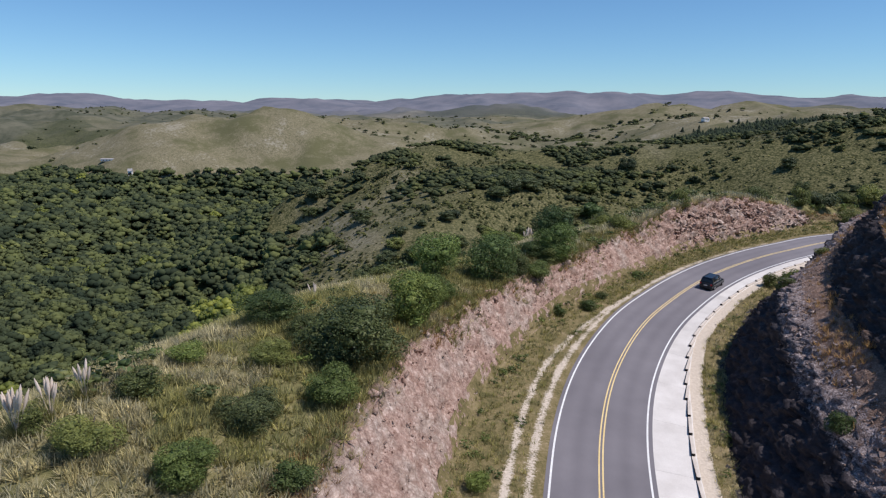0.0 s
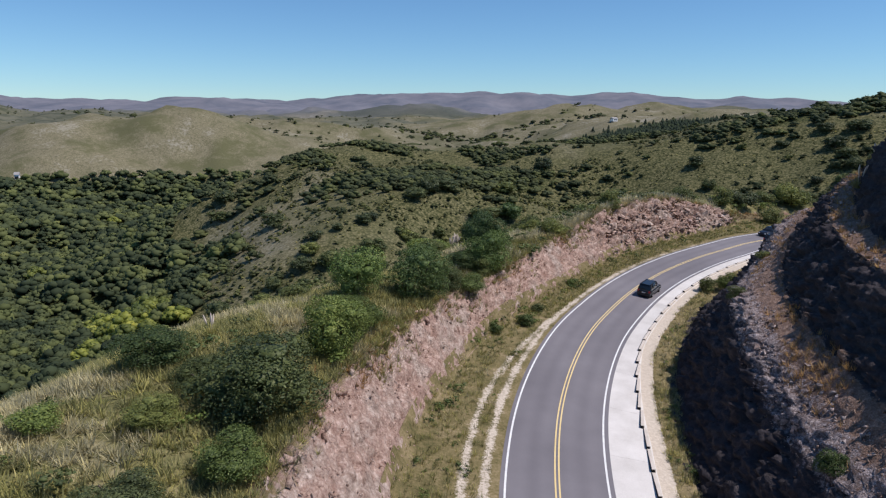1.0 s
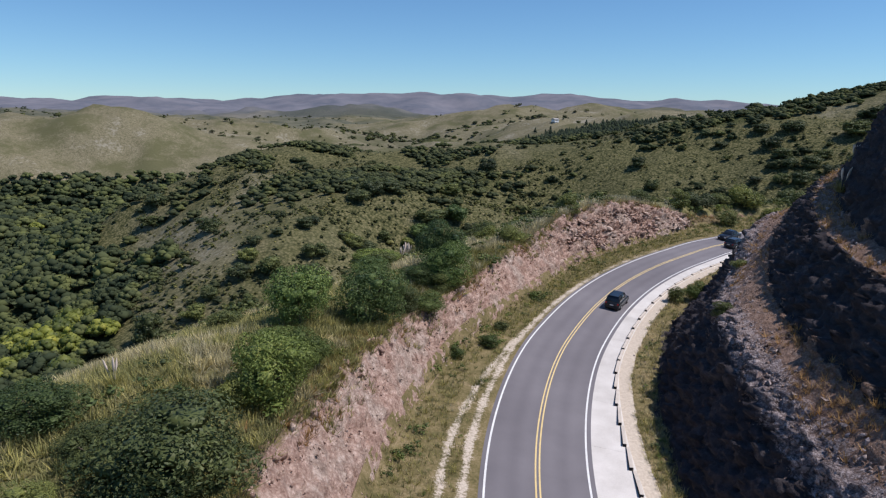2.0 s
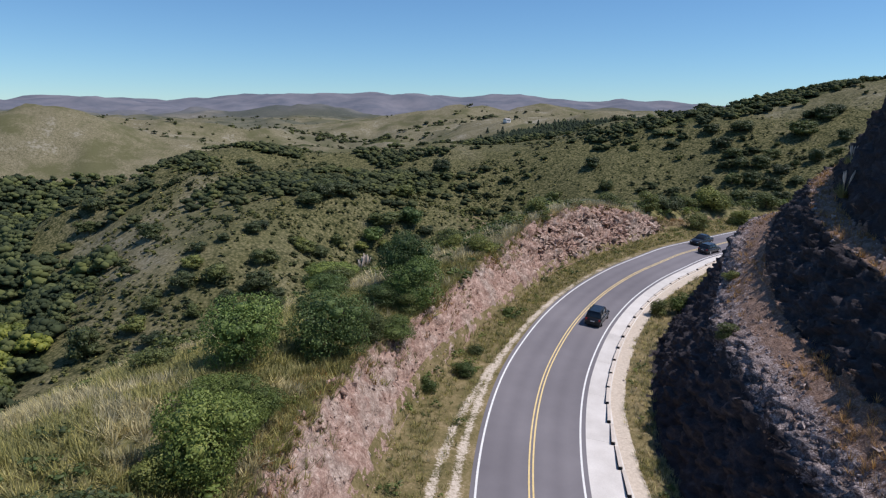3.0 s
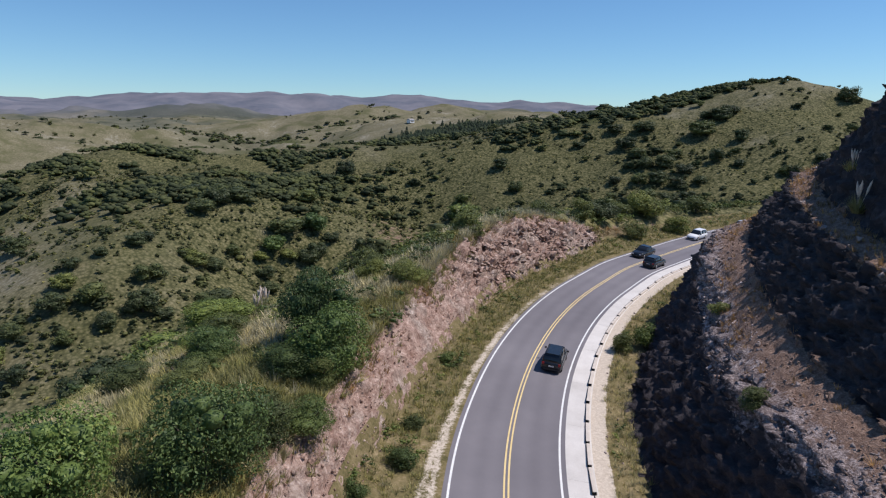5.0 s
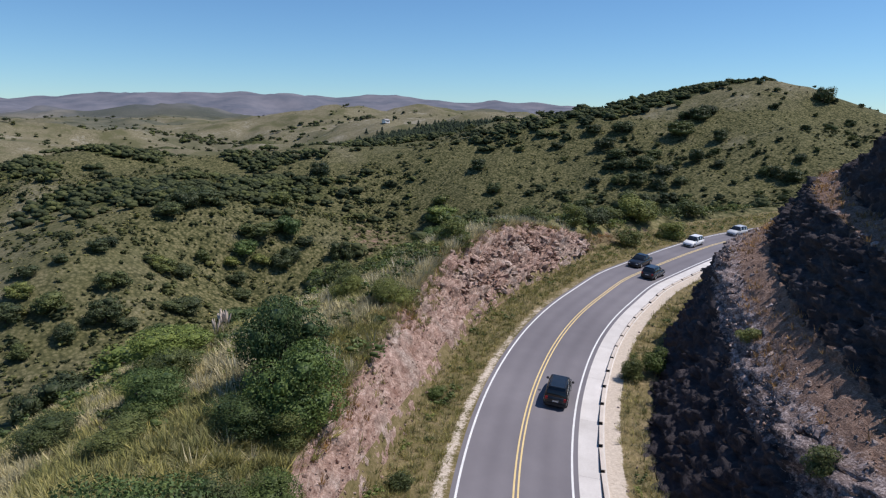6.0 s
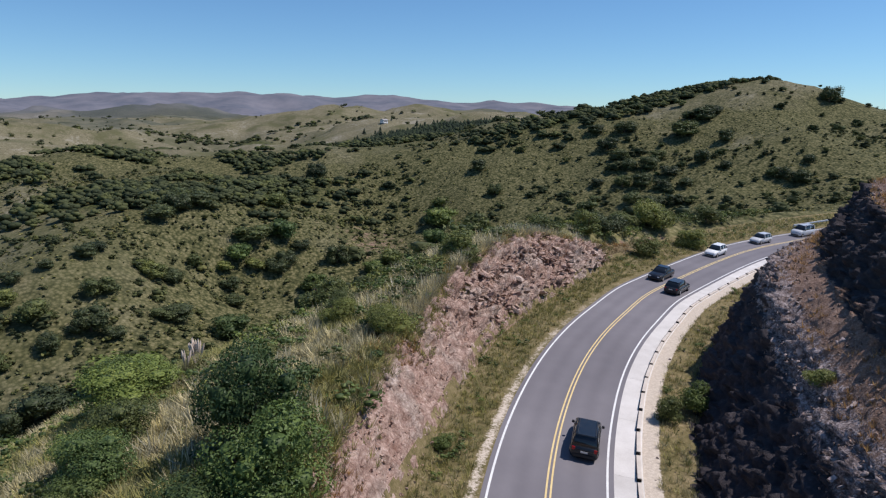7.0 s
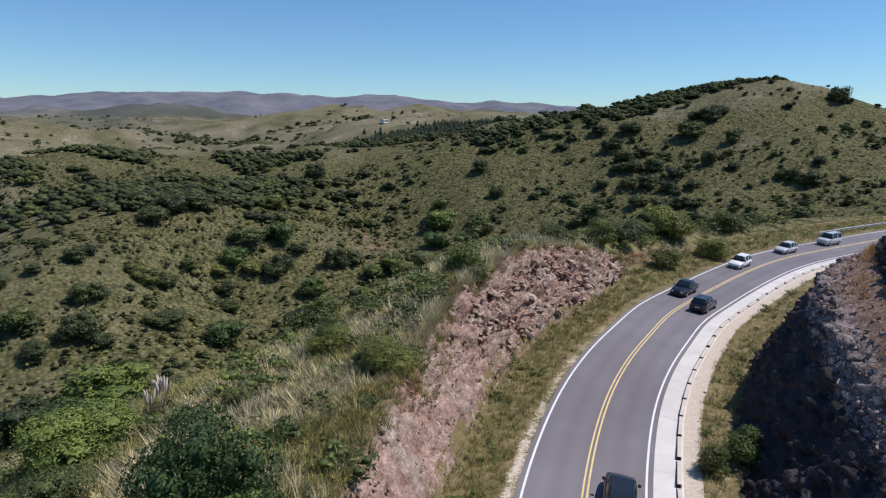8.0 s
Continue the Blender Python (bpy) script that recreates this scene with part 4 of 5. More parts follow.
plant("bright", 92.1, 304.1, 11.3, 6.8)
plant("tree", 127.5, 323.5, 12.6, 9.0)
plant("dark", -38.7, 252.8, 8.9, 6.4)
plant("dark", -87.0, 381.2, 13.4, 8.0)
plant("dark", -54.3, 235.4, 11.3, 12.9)
plant("bush", -41.9, 242.2, 10.1, 6.7)
plant("tree", 42.8, 313.6, 12.1, 8.2)
plant("bush", 9.4, 291.3, 8.6, 4.7)
plant("dark", -25.6, 279.5, 7.9, 4.8)
plant("dark", -87.6, 394.9, 16.0, 9.6)
plant("dark", -48.9, 322.7, 13.6, 8.2)
plant("bush", -26.8, 269.2, 9.1, 5.5)
plant("dark", -6.9, 289.3, 8.7, 5.3)
plant("bush", 12.6, 289.9, 9.8, 5.9)
plant("dark", 16.2, 328.1, 16.0, 7.5)
plant("dark", 30.6, 339.6, 16.0, 6.9)
plant("bush", 65.0, 361.3, 14.9, 7.2)
plant("bright", -1.4, 57.3, 3.1, 2.5)
plant("bright", 0.5, 57.0, 3.1, 2.8)
plant("bush", 1.2, 85.6, 3.7, 2.1)
plant("bright", 10.4, 72.0, 3.2, 2.0)
plant("bush", 7.7, 89.5, 3.5, 2.7)
plant("dark", 48.7, 322.6, 17.4, 7.8)
plant("bush", -24.9, 243.8, 7.5, 4.8)
plant("dark", -35.1, 233.2, 9.0, 5.6)
plant("bright", 6.0, 82.9, 2.3, 1.6)
plant("bush", -5.9, 66.9, 2.6, 1.5)
plant("bright", 6.2, 87.9, 3.6, 2.2)
plant("bright", 3.8, 229.2, 24.7, 11.1)
plant("bush", -18.4, 260.0, 12.4, 7.3)
plant("dark", 25.8, 306.1, 6.4, 5.5)
plant("dark", 66.8, 319.3, 9.1, 5.2)
plant("bush", 23.1, 103.3, 2.9, 2.3)
plant("bush", 37.8, 109.7, 2.2, 1.4)
plant("bush", 73.3, 126.6, 4.0, 2.8)
plant("bush", 84.1, 128.9, 5.1, 3.0)
plant("dark", 262.2, 267.1, 8.2, 5.6)
plant("dark", 277.4, 337.1, 19.3, 10.0)
plant("bush", 29.6, 116.5, 2.3, 1.4)
plant("bright", 139.7, 346.4, 21.4, 11.0)
plant("bush", 78.4, 138.0, 4.5, 2.3)
plant("bush", -9.7, 40.4, 2.9, 1.5)
plant("bright", -14.7, 39.0, 2.6, 1.3)
plant("bush", -18.7, 29.7, 2.3, 1.2)
plant("bright", -5.2, 28.5, 2.2, 1.3)
plant("bush", -3.2, 50.9, 2.3, 1.6)


def scatter(rng, tries, x0, x1, y0, y1, chance):
    x, y = rng.uniform(x0, x1, tries), rng.uniform(y0, y1, tries)
    keep = rng.rand(tries) < chance(x, y)
    return x[keep], y[keep]


def off_road(x, y, left=1.0):
    """True on natural ground, clear of road, cuttings and benches."""
    s, d = across(x, y)
    return (d > cut_top(s) + left) | (d < -wall_toe(s) - 14) | (s <= 1) | (s >= LENGTH - 1)


def joined(name, rng, x, y, wide, high, models, material, label, category, sink=0.1):
    """Many plants in one mesh."""
    z = height(x, y) - sink * high
    vs, fs, tones, n = [], [], [], 0
    for i in range(len(x)):
        v, f = models[rng.randint(len(models))]
        a = rng.rand() * 6.283
        c, s = math.cos(a), math.sin(a)
        q = np.c_[(v[:, 0] * c - v[:, 1] * s) * wide[i] + x[i], (v[:, 0] * s + v[:, 1] * c) * wide[i] + y[i], v[:, 2] * high[i] + z[i]]
        vs.append(q), fs.append(f + n), tones.append(np.full(len(v), rng.rand()))
        n += len(v)
    ob = mesh_object(name, np.vstack(vs), np.vstack(fs), material)
    add_values(ob, "tone", np.concatenate(tones))
    return tagged(ob, label, category, kind="stuff")


rng = np.random.RandomState(12)
TINY = [leaf_cloud(np.random.RandomState(110 + k), 3, 16, 0.2, spread=0.2, fat=0.24, core=1.1, ruffle=0.3) for k in range(4)]
SMALL = [leaf_cloud(np.random.RandomState(90 + k), 5, 48, 0.13, spread=0.26, fat=0.2, core=1.1, ruffle=0.3) for k in range(6)]


def crown_model(seed, lobes, leaves, size, tall=1.0):
    """A broad crown: rounded lobes of foliage on a dome, each a rough closed lump, with leaf sprays over them."""
    r = np.random.RandomState(seed)
    bm = bmesh.new()
    bmesh.ops.create_icosphere(bm, subdivisions=1, radius=1.0)
    bv, bf = np.array([p.co[:] for p in bm.verts]), np.array([[p.index for p in q.verts] for q in bm.faces])
    bm.free()
    vs, fs, centres, n = [], [], [], 0
    for k in range(lobes):
        t, out = 2.4 * k + 0.6 * r.rand(), 0.36 * math.sqrt((k + 0.3) / lobes)
        c, q = np.array([out * math.cos(t), out * math.sin(t), (0.62 - 1.0 * out + 0.2 * r.rand()) * tall]), (0.5 + 0.25 * r.rand()) / math.sqrt(lobes)
        v = bv * (1 + 0.6 * (r.rand(len(bv), 1) - 0.5)) * q * (1, 1, 0.82) + c
        vs.append(v), fs.append(bf + n), centres.append((*c, q))
        n += len(v)
    centres = np.array(centres)
    pick = r.randint(0, lobes, leaves)
    d = r.normal(size=(leaves, 3)) * (1, 1, 0.8) + (0, 0, 0.35)
    d /= np.linalg.norm(d, axis=1)[:, None]
    p = centres[pick, :3] + d * centres[pick, 3:] * (0.92 + 0.34 * r.rand(leaves, 1)) * (1, 1, 0.82)
    v, f = quads(r, p, d, size, 0.6)
    tri = np.vstack([f[:, [0, 1, 2]], f[:, [0, 2, 3]]])
    return np.vstack(vs + [v]), np.vstack(fs + [tri + n])


def spaced(x, y, gap, count):
    """Thins places so that each keeps its own ground."""
    taken, keep = {}, []
    for i in range(len(x)):
        cell = (int(x[i] // gap), int(y[i] // gap))
        if any(math.hypot(x[i] - x[j], y[i] - y[j]) < gap for p in (-1, 0, 1) for q in (-1, 0, 1) for j in taken.get((cell[0] + p, cell[1] + q), ())):
            continue
        taken.setdefault(cell, []).append(i)
        keep.append(i)
        if len(keep) == count:
            break
    return np.array(keep)


NEAR_CROWNS = [crown_model(310 + k, 18, 300, 0.038) for k in range(6)]
CROWNS = [crown_model(300 + k, 10, 64, 0.062) for k in range(8)]
FAR_CROWNS = [crown_model(320 + k, 7, 30, 0.085) for k in range(6)]
# wood on the valley floor
x, y = scatter(rng, 40000, -440, 0, 90, 700, lambda x, y: valley_wood(x, y) * (np.degrees(np.arctan2(x - 8, y - 20)) > -47))
keep = off_road(x, y)
x, y = x[keep], y[keep]
keep = spaced(x, y, 5.2, 3000)
x, y = x[keep], y[keep]
w = 7 + 8 * rng.rand(len(x)) ** 1.5
pale = rng.rand(len(x)) < 1.1 * bump(x, y, -90, 256, 34, 15, 130) + 0.25 * bump(x, y, -205, 380, 20, 12, 0) + 0.01
front, near, far = ~pale & (y < 300), ~pale & (y >= 300) & (y < 440), ~pale & (y >= 440)
joined("far_woodland", rng, x[far], y[far], w[far], w[far] * 0.8, FAR_CROWNS, WOOD_LEAVES, "dense dark green woodland reaching to the far hill", "woodland", 0.1)
joined("middle_woodland", rng, x[near], y[near], w[near], w[near] * rng.uniform(0.65, 0.95, near.sum()), CROWNS, WOOD_LEAVES, "dense dark green woodland filling the valley floor", "woodland", 0.1)
joined("woodland", rng, x[front], y[front], w[front], w[front] * rng.uniform(0.65, 0.95, front.sum()), NEAR_CROWNS, WOOD_LEAVES, "leafy green woodland at the foot of the spur", "woodland", 0.1)
joined("yellow_trees", rng, x[pale], y[pale], w[pale] * 1.0, w[pale] * 0.9, NEAR_CROWNS, YELLOW_LEAVES, "yellow green trees standing out in the valley wood", "woodland", 0.1)
# thicket along the far ridges
x, y = scatter(rng, 16000, -140, 450, 330, 560, lambda x, y: np.where(valley_wood(x, y) > 0.3, 0, wooded(x, y) ** 2))
keep = spaced(x, y, 3.3, 1900)
x, y = x[keep], y[keep]
w = rng.uniform(4.5, 8.5, len(x))
joined("thicket", rng, x, y, w, w * 0.68, FAR_CROWNS, SHRUB_LEAVES, "dark thicket of trees along the ridges", "thicket", 0.12)


def conifer(seed):
    """A narrow dark conifer: stacked ragged skirts round a stem."""
    r = np.random.RandomState(seed)
    vs, fs, n, sides = [], [], 0, 7
    for low, high, rad in ((0.08, 0.5, 0.27), (0.32, 0.75, 0.2), (0.58, 1.0, 0.12)):
        ring = [(rad * (0.7 + 0.5 * r.rand()) * math.cos(6.283 * k / sides), rad * (0.7 + 0.5 * r.rand()) * math.sin(6.283 * k / sides), low + 0.07 * r.rand()) for k in range(sides)]
        vs += [np.array(ring + [(0, 0, high)])]
        fs += [np.array([(n + k, n + (k + 1) % sides, n + sides) for k in range(sides)])]
        n += sides + 1
    return np.vstack(vs), np.vstack(fs)


# plantation on the ridge by the white house
x, y = scatter(rng, 16000, 110, 400, 520, 680, lambda x, y: 1.6 * bump(x, y, 235, 590, 110, 30, -14))
keep = spaced(x, y, 2.7, 1500)
x, y = x[keep], y[keep]
w = rng.uniform(6, 10, len(x))
joined("plantation", rng, x, y, w, w * 0.62, [conifer(340 + k) for k in range(5)], CONIFER_LEAVES, "dark conifer plantation along the far ridge", "woodland", 0.05)
# scattered shrubs on the slopes
x, y = scatter(rng, 16000, -110, 480, 130, 560, lambda x, y: np.clip(0.2 + 0.9 * (fbm(x / 40, y / 40, 3, 19) - 0.05), 0.05, 0.8) * (1 - wooded(x, y)))
keep = off_road(x, y, 4)
x, y = x[keep][:4200], y[keep][:4200]
w = np.exp(rng.normal(0.85, 0.5, len(x)))
big = w > 2.6
joined("shrubs", rng, x[big], y[big], w[big], w[big] * 0.62, SMALL, SHRUB_LEAVES, "scattered dark shrubs dotting the grassy slopes", "shrub")
joined("low_shrubs", rng, x[~big], y[~big], w[~big], w[~big] * 0.66, TINY, SHRUB_LEAVES, "low dark shrubs dotting the grassy slopes", "shrub")
# finer scrub on the slope that falls to the gully
x, y = scatter(rng, 9000, -95, 140, 225, 430, lambda x, y: np.clip(0.42 + 1.3 * fbm(x / 26, y / 26, 3, 61), 0.06, 0.9) * (1 - wooded(x, y)))
keep = off_road(x, y, 5)
x, y = x[keep][:2600], y[keep][:2600]
w = np.exp(rng.normal(0.55, 0.4, len(x)))
joined("low_shrubs", rng, x, y, w, w * 0.6, TINY, SCRUB_LEAVES, "low olive scrub scattered over the grassy slope", "shrub")
# trees gathered along the far valley
x, y = scatter(rng, 9000, -20, 420, 740, 1180, lambda x, y: (bump(x, y, 85, 1000, 62, 34, 8) + bump(x, y, 165, 905, 50, 26, -20) + 0.8 * bump(x, y, 285, 1060, 90, 12, 6)) * np.clip(0.35 + 1.6 * fbm(x / 30, y / 30, 2, 67), 0, 1))
keep = spaced(x, y, 5.0, 420)
x, y = x[keep], y[keep]
w = rng.uniform(5, 10, len(x))
joined("valley_trees", rng, x, y, w, w * 0.62, FAR_CROWNS, SHRUB_LEAVES, "dark trees gathered along the far valley floor", "woodland", 0.1)
# shrubs on the farther hills
x, y = scatter(rng, 6500, -900, 1000, 600, 1800, lambda x, y: (np.clip(0.1 + 1.1 * fbm(x / 130, y / 130, 3, 29), 0.02, 0.8) + 0.6 * wooded(x, y)) * (1 - 0.97 * np.clip(1.4 * bump(x, y, -240, 735, 150, 90, 0), 0, 1)))
w = np.exp(rng.normal(1.5, 0.45, len(x)))
joined("far_shrubs", rng, x, y, w, w * 0.6, TINY, SHRUB_LEAVES, "dark shrubs sprinkled over the far tan hills", "shrub")


def tussock(seed, blades, tall, spread):
    """A clump of arching grass blades, as thin triangles."""
    r = np.random.RandomState(seed)
    a, t = r.rand(blades) * 6.283, r.rand(blades)
    foot = np.c_[np.cos(a), np.sin(a), np.zeros(blades)] * (spread * 0.35 * r.rand(blades, 1))
    lean = np.c_[np.cos(a), np.sin(a), np.zeros(blades)] * (spread * (0.3 + 0.9 * t))[:, None]
    side = np.c_[-np.sin(a), np.cos(a), np.zeros(blades)] * (0.027 * (0.6 + r.rand(blades, 1)))
    h = tall * (0.55 + 0.6 * r.rand(blades))
    tip = foot + lean + np.c_[np.zeros((blades, 2)), h * (1 - 0.35 * t)]
    verts = np.stack([foot - side, foot + side, tip], 1).reshape(-1, 3)
    return verts, np.arange(3 * blades).reshape(-1, 3)


WEEDS = [leaf_cloud(np.random.RandomState(150 + k), 5, 110, 0.055, core=0.6) for k in range(6)]
# low green weeds and bushes among the grass of the spur
x, y = scatter(rng, 7000, -42, 130, 22, 165, lambda x, y: np.clip(0.3 + 1.1 * fbm(x / 9, y / 9, 3, 171), 0.03, 1))
keep = off_road(x, y, 0.3)
x, y = x[keep], y[keep]
near = np.hypot(x - 15, y - 55) < 140
x, y = x[near][:1050], y[near][:1050]
w = np.exp(rng.normal(0.35, 0.4, len(x)))
green = rng.rand(len(x)) < 0.6
joined("weeds", rng, x[green], y[green], w[green] * 1.2, w[green] * 0.8, WEEDS, LEAVES["bright"], "bright green weeds and low bushes among the dry grass", "weeds")
joined("low_bushes", rng, x[~green], y[~green], w[~green] * 1.4, w[~green], WEEDS, LEAVES["bush"], "low olive bushes among the dry grass", "bush")


TUFTS = [tussock(k, 14, 0.75, 0.55) for k in range(8)]
# tall grass on the spur above the cutting
x, y = scatter(rng, 88000, -36, 60, 20, 132, lambda x, y: (0.85 + 0.25 * fbm(x / 6, y / 6, 2, 83)) * np.clip(1.3 - np.hypot(x + 4, y - 48) / 90, 0.15, 1))
keep = off_road(x, y, -0.4)
x, y = x[keep], y[keep]
near = np.hypot(x - 5, y - 45) < 95
x, y = x[near], y[near]
dryness = fbm(x / 7, y / 7, 3, 101)
for name, some, blade, label in (("grass", dryness < 0.14, GRASS_BLADES, "long olive green grass on the spur"), ("dry_grass", dryness >= 0.14, DRY_BLADES, "tall straw-coloured dry grass on the spur")):
    u, v = x[some], y[some]
    joined(name, rng, u, v, rng.uniform(0.8, 1.5, len(u)), rng.uniform(0.5, 1.25, len(u)), TUFTS, blade, label, "grass", 0.05)
# hummocks of bunch grass on the hillsides
HUMMOCK = [leaf_cloud(np.random.RandomState(130 + k), 2, 9, 0.3, spread=0.2, fat=0.24, core=0.9) for k in range(6)]
x, y = scatter(rng, 26000, -60, 420, 120, 430, lambda x, y: 0.8 * (np.hypot(x - 10, y - 50) < 430) * (1 - wooded(x, y)))
keep = off_road(x, y, 2)
x, y = x[keep][:7500], y[keep][:7500]
w = rng.uniform(0.6, 1.8, len(x))
some = rng.rand(len(x)) < 0.6
joined("bunch_grass", rng, x[some], y[some], w[some], w[some] * 0.5, HUMMOCK, GRASS_BLADES, "hummocks of bunch grass over the hillsides", "grass")
joined("dwarf_shrubs", rng, x[~some], y[~some], w[~some] * 1.1, w[~some] * 0.6, HUMMOCK, SHRUB_LEAVES, "small dark dwarf shrubs dotting the hillsides", "shrub")


def strip_grass(name, n, s0, s1, d_of, blade, tall, label, seed, chance=None):
    """Grass beside the road, placed along it."""
    r = np.random.RandomState(seed)
    s, u = r.uniform(s0, s1, n), r.rand(n)
    d = d_of(s, u)
    if chance is not None:
        keep = r.rand(n) < chance(s, d)
        s, d = s[keep], d[keep]
    x, y = along(s, d)
    k = r.uniform(0.5, 1.1, len(x)) * tall
    joined(name, r, x, y, k, k, TUFTS, blade, label, "grass", 0.08)


strip_grass("verge_grass", 9000, 60, 280, lambda s, u: 1.0 + u * (cut_base(s) + 0.3 - 1.0), GRASS_BLADES, 0.72, "green verge grass under the cutting", 3,
            lambda s, d: np.where(s < 138, np.where((np.abs(d - 1.3) < 0.35) | (np.abs(d - 2.75) < 0.35), 0.05, 0.8), np.where(d < 1.2, 0.35, 0.9)))
strip_grass("verge_straw", 3000, 60, 270, lambda s, u: 1.2 + u * (cut_base(s) + 0.6 - 1.2), DRY_BLADES, 0.62, "dry straw tufts among the verge grass", 31,
            lambda s, d: np.clip(0.2 + 1.3 * fbm(s / 6, d / 2, 2, 41), 0.0, 0.9) * np.where((s < 138) & (np.abs(d - 2.0) < 1.1), 0.2, 1.0))
strip_grass("brow_grass", 5200, 60, 212, lambda s, u: cut_top(s) - 1.5 + u * 3.4, GRASS_BLADES, 0.9, "green grass hanging over the brow of the cutting", 32,
            lambda s, d: np.clip(0.25 + 1.4 * fbm(s / 5, d / 3, 2, 42) + 0.4 * (d - cut_top(s)), 0.0, 1))
strip_grass("brow_straw", 2600, 60, 212, lambda s, u: cut_top(s) - 1.2 + u * 3.0, RUSSET_BLADES, 0.8, "russet dry grass along the brow of the cutting", 33,
            lambda s, d: np.clip(0.3 + 1.5 * fbm(s / 4, d / 3, 2, 43) + 0.3 * (d - cut_top(s)), 0.0, 1))
strip_grass("wall_foot_grass", 2300, 60, 262, lambda s, u: -(kerb_line(s) + 1.35 + u * (wall_base(s) - kerb_line(s) - 1.2)), GRASS_BLADES, 0.85, "yellow green grass along the foot of the rock wall", 4, lambda s, d: np.clip(0.55 + 1.3 * fbm(s / 4, d, 2, 24), 0.05, 1))
strip_grass("wall_foot_straw", 1700, 60, 262, lambda s, u: -(kerb_line(s) + 1.3 + u * (wall_base(s) - kerb_line(s) - 1.2)), DRY_BLADES, 0.7, "dry straw grass along the foot of the rock wall", 44)
strip_grass("bench_grass", 2600, 62, 236, lambda s, u: -(bench_edge(s) + 0.6 + u * (wall_toe(s) - bench_edge(s) - 0.4)), RUSSET_BLADES, 0.8, "sparse russet grass on the rubble bench", 6,
            lambda s, d: np.clip(0.45 + 0.9 * fbm(s / 9, d / 3, 2, 8), 0.05, 1))
strip_grass("upper_bench_grass", 500, 62, 225, lambda s, u: -(wall_toe(s) + 3.2 + u * 2.0), RUSSET_BLADES, 0.9, "sparse russet grass on the upper bench", 7)
r = np.random.RandomState(9)
sw, uw = r.uniform(82, 262, 240), r.rand(240)
xw, yw = along(sw, np.where(r.rand(240) < 0.72, cut_base(sw) + 0.4 - uw**1.6 * (cut_base(sw) - 1.3), -(kerb_line(sw) + 1.7 + uw * 1.6)))
ww = 0.45 + 1.3 * r.rand(240) ** 2
joined("verge_weeds", r, xw, yw, ww, ww * 0.7, WEEDS, LEAVES["bright"], "scattered green weeds on the verges", "weeds")
strip_grass("straw_grass", 5200, 132, 206, lambda s, u: cut_top(s) + 0.3 + u * u * 12, PALE_BLADES, 1.8, "tall pale straw grass above the cutting", 12, lambda s, d: np.clip(0.36 + 1.7 * fbm(s / 7, d / 5, 2, 18), 0.04, 1) * table(s, (132, 0.15), (150, 0.3), (164, 1.0), (206, 1.0)))
r = np.random.RandomState(19)
for name, count, kind, label in (("roadside_bushes", 120, "bright", "lush green bushes above the cutting and along the road"), ("olive_bushes", 110, "bush", "olive green bushes above the cutting and along the road")):
    sw, uw = r.uniform(150, 258, count), r.rand(count)
    xw, yw = along(sw, np.maximum(cut_top(sw), 8.5) + 0.5 + 15 * uw)
    ww = r.uniform(1.3, 3.4, count)
    joined(name, r, xw, yw, ww, ww * 0.75, WEEDS, LEAVES[kind], label, "bush")


# ---- loose stones and rubble ----
def stone_mesh(seed, material, name="stone"):
    """An angular stone, unit size."""
    r = np.random.RandomState(seed)
    bm = bmesh.new()
    bmesh.ops.create_cube(bm, size=0.8)
    for v in bm.verts:
        v.co *= 0.6 + 0.6 * r.rand()
    for _ in range(4):
        n = Vector(r.normal(size=3)).normalized()
        cut = 0.24 + 0.14 * r.rand()
        for v in bm.verts:
            far = v.co.dot(n)
            if far > cut:
                v.co -= n * (far - cut)
    me = bpy.data.meshes.new(name)
    bmesh.ops.triangulate(bm, faces=bm.faces)
    bm.to_mesh(me)
    bm.free()
    me.materials.append(material)
    return me


def stone_arrays(seed):
    me = stone_mesh(seed, PINK_ROCK)
    v, f = np.array([p.co[:] for p in me.vertices]), np.array([p.vertices[:] for p in me.polygons])
    bpy.data.meshes.remove(me)
    return v, f


def surface_z(s, d):
    x, y = along(s, d)
    return x, y, road_z(s, d) + profile(s, d)


def rubble(name, r, n, s0, s1, d_of, material, low, high, label, parent, singles, lift=0.1, flat=0.65, tumble=360):
    """Stones along the road: the first ones as pieces of their own, the rest in one mesh."""
    s, u = r.uniform(s0, s1, n), r.rand(n)
    d = d_of(s, u)
    x, y, z = surface_z(s, d)
    size = low + (high - low) * r.rand(n) ** 3
    shapes = [stone_mesh(200 + k, material) for k in range(6)]
    raw = [stone_arrays(200 + k) for k in range(6)]
    order = np.argsort(-size)
    for i in order[:singles]:
        ob = new("stone", shapes[r.randint(6)])
        ob.parent = parent
        ob.matrix_basis = pose(x[i], y[i], z[i] + lift * size[i], *(r.rand(2) * tumble), r.rand() * 360) @ Matrix.Diagonal((size[i], size[i] * 0.8, size[i] * flat, 1))
    vs, fs, count = [], [], 0
    for i in order[singles:]:
        v, f = raw[r.randint(6)]
        turn = np.array(pose(0, 0, 0, *(r.rand(2) * tumble), r.rand() * 360).to_3x3())
        vs.append((v * (1, 0.8, flat)) @ turn.T * size[i] + (x[i], y[i], z[i] + lift * size[i]))
        fs.append(f + count)
        count += len(v)
    ob = mesh_object(name, np.vstack(vs), np.vstack(fs), material)
    tagged(ob, label, "rubble", kind="stuff")


rr = np.random.RandomState(33)
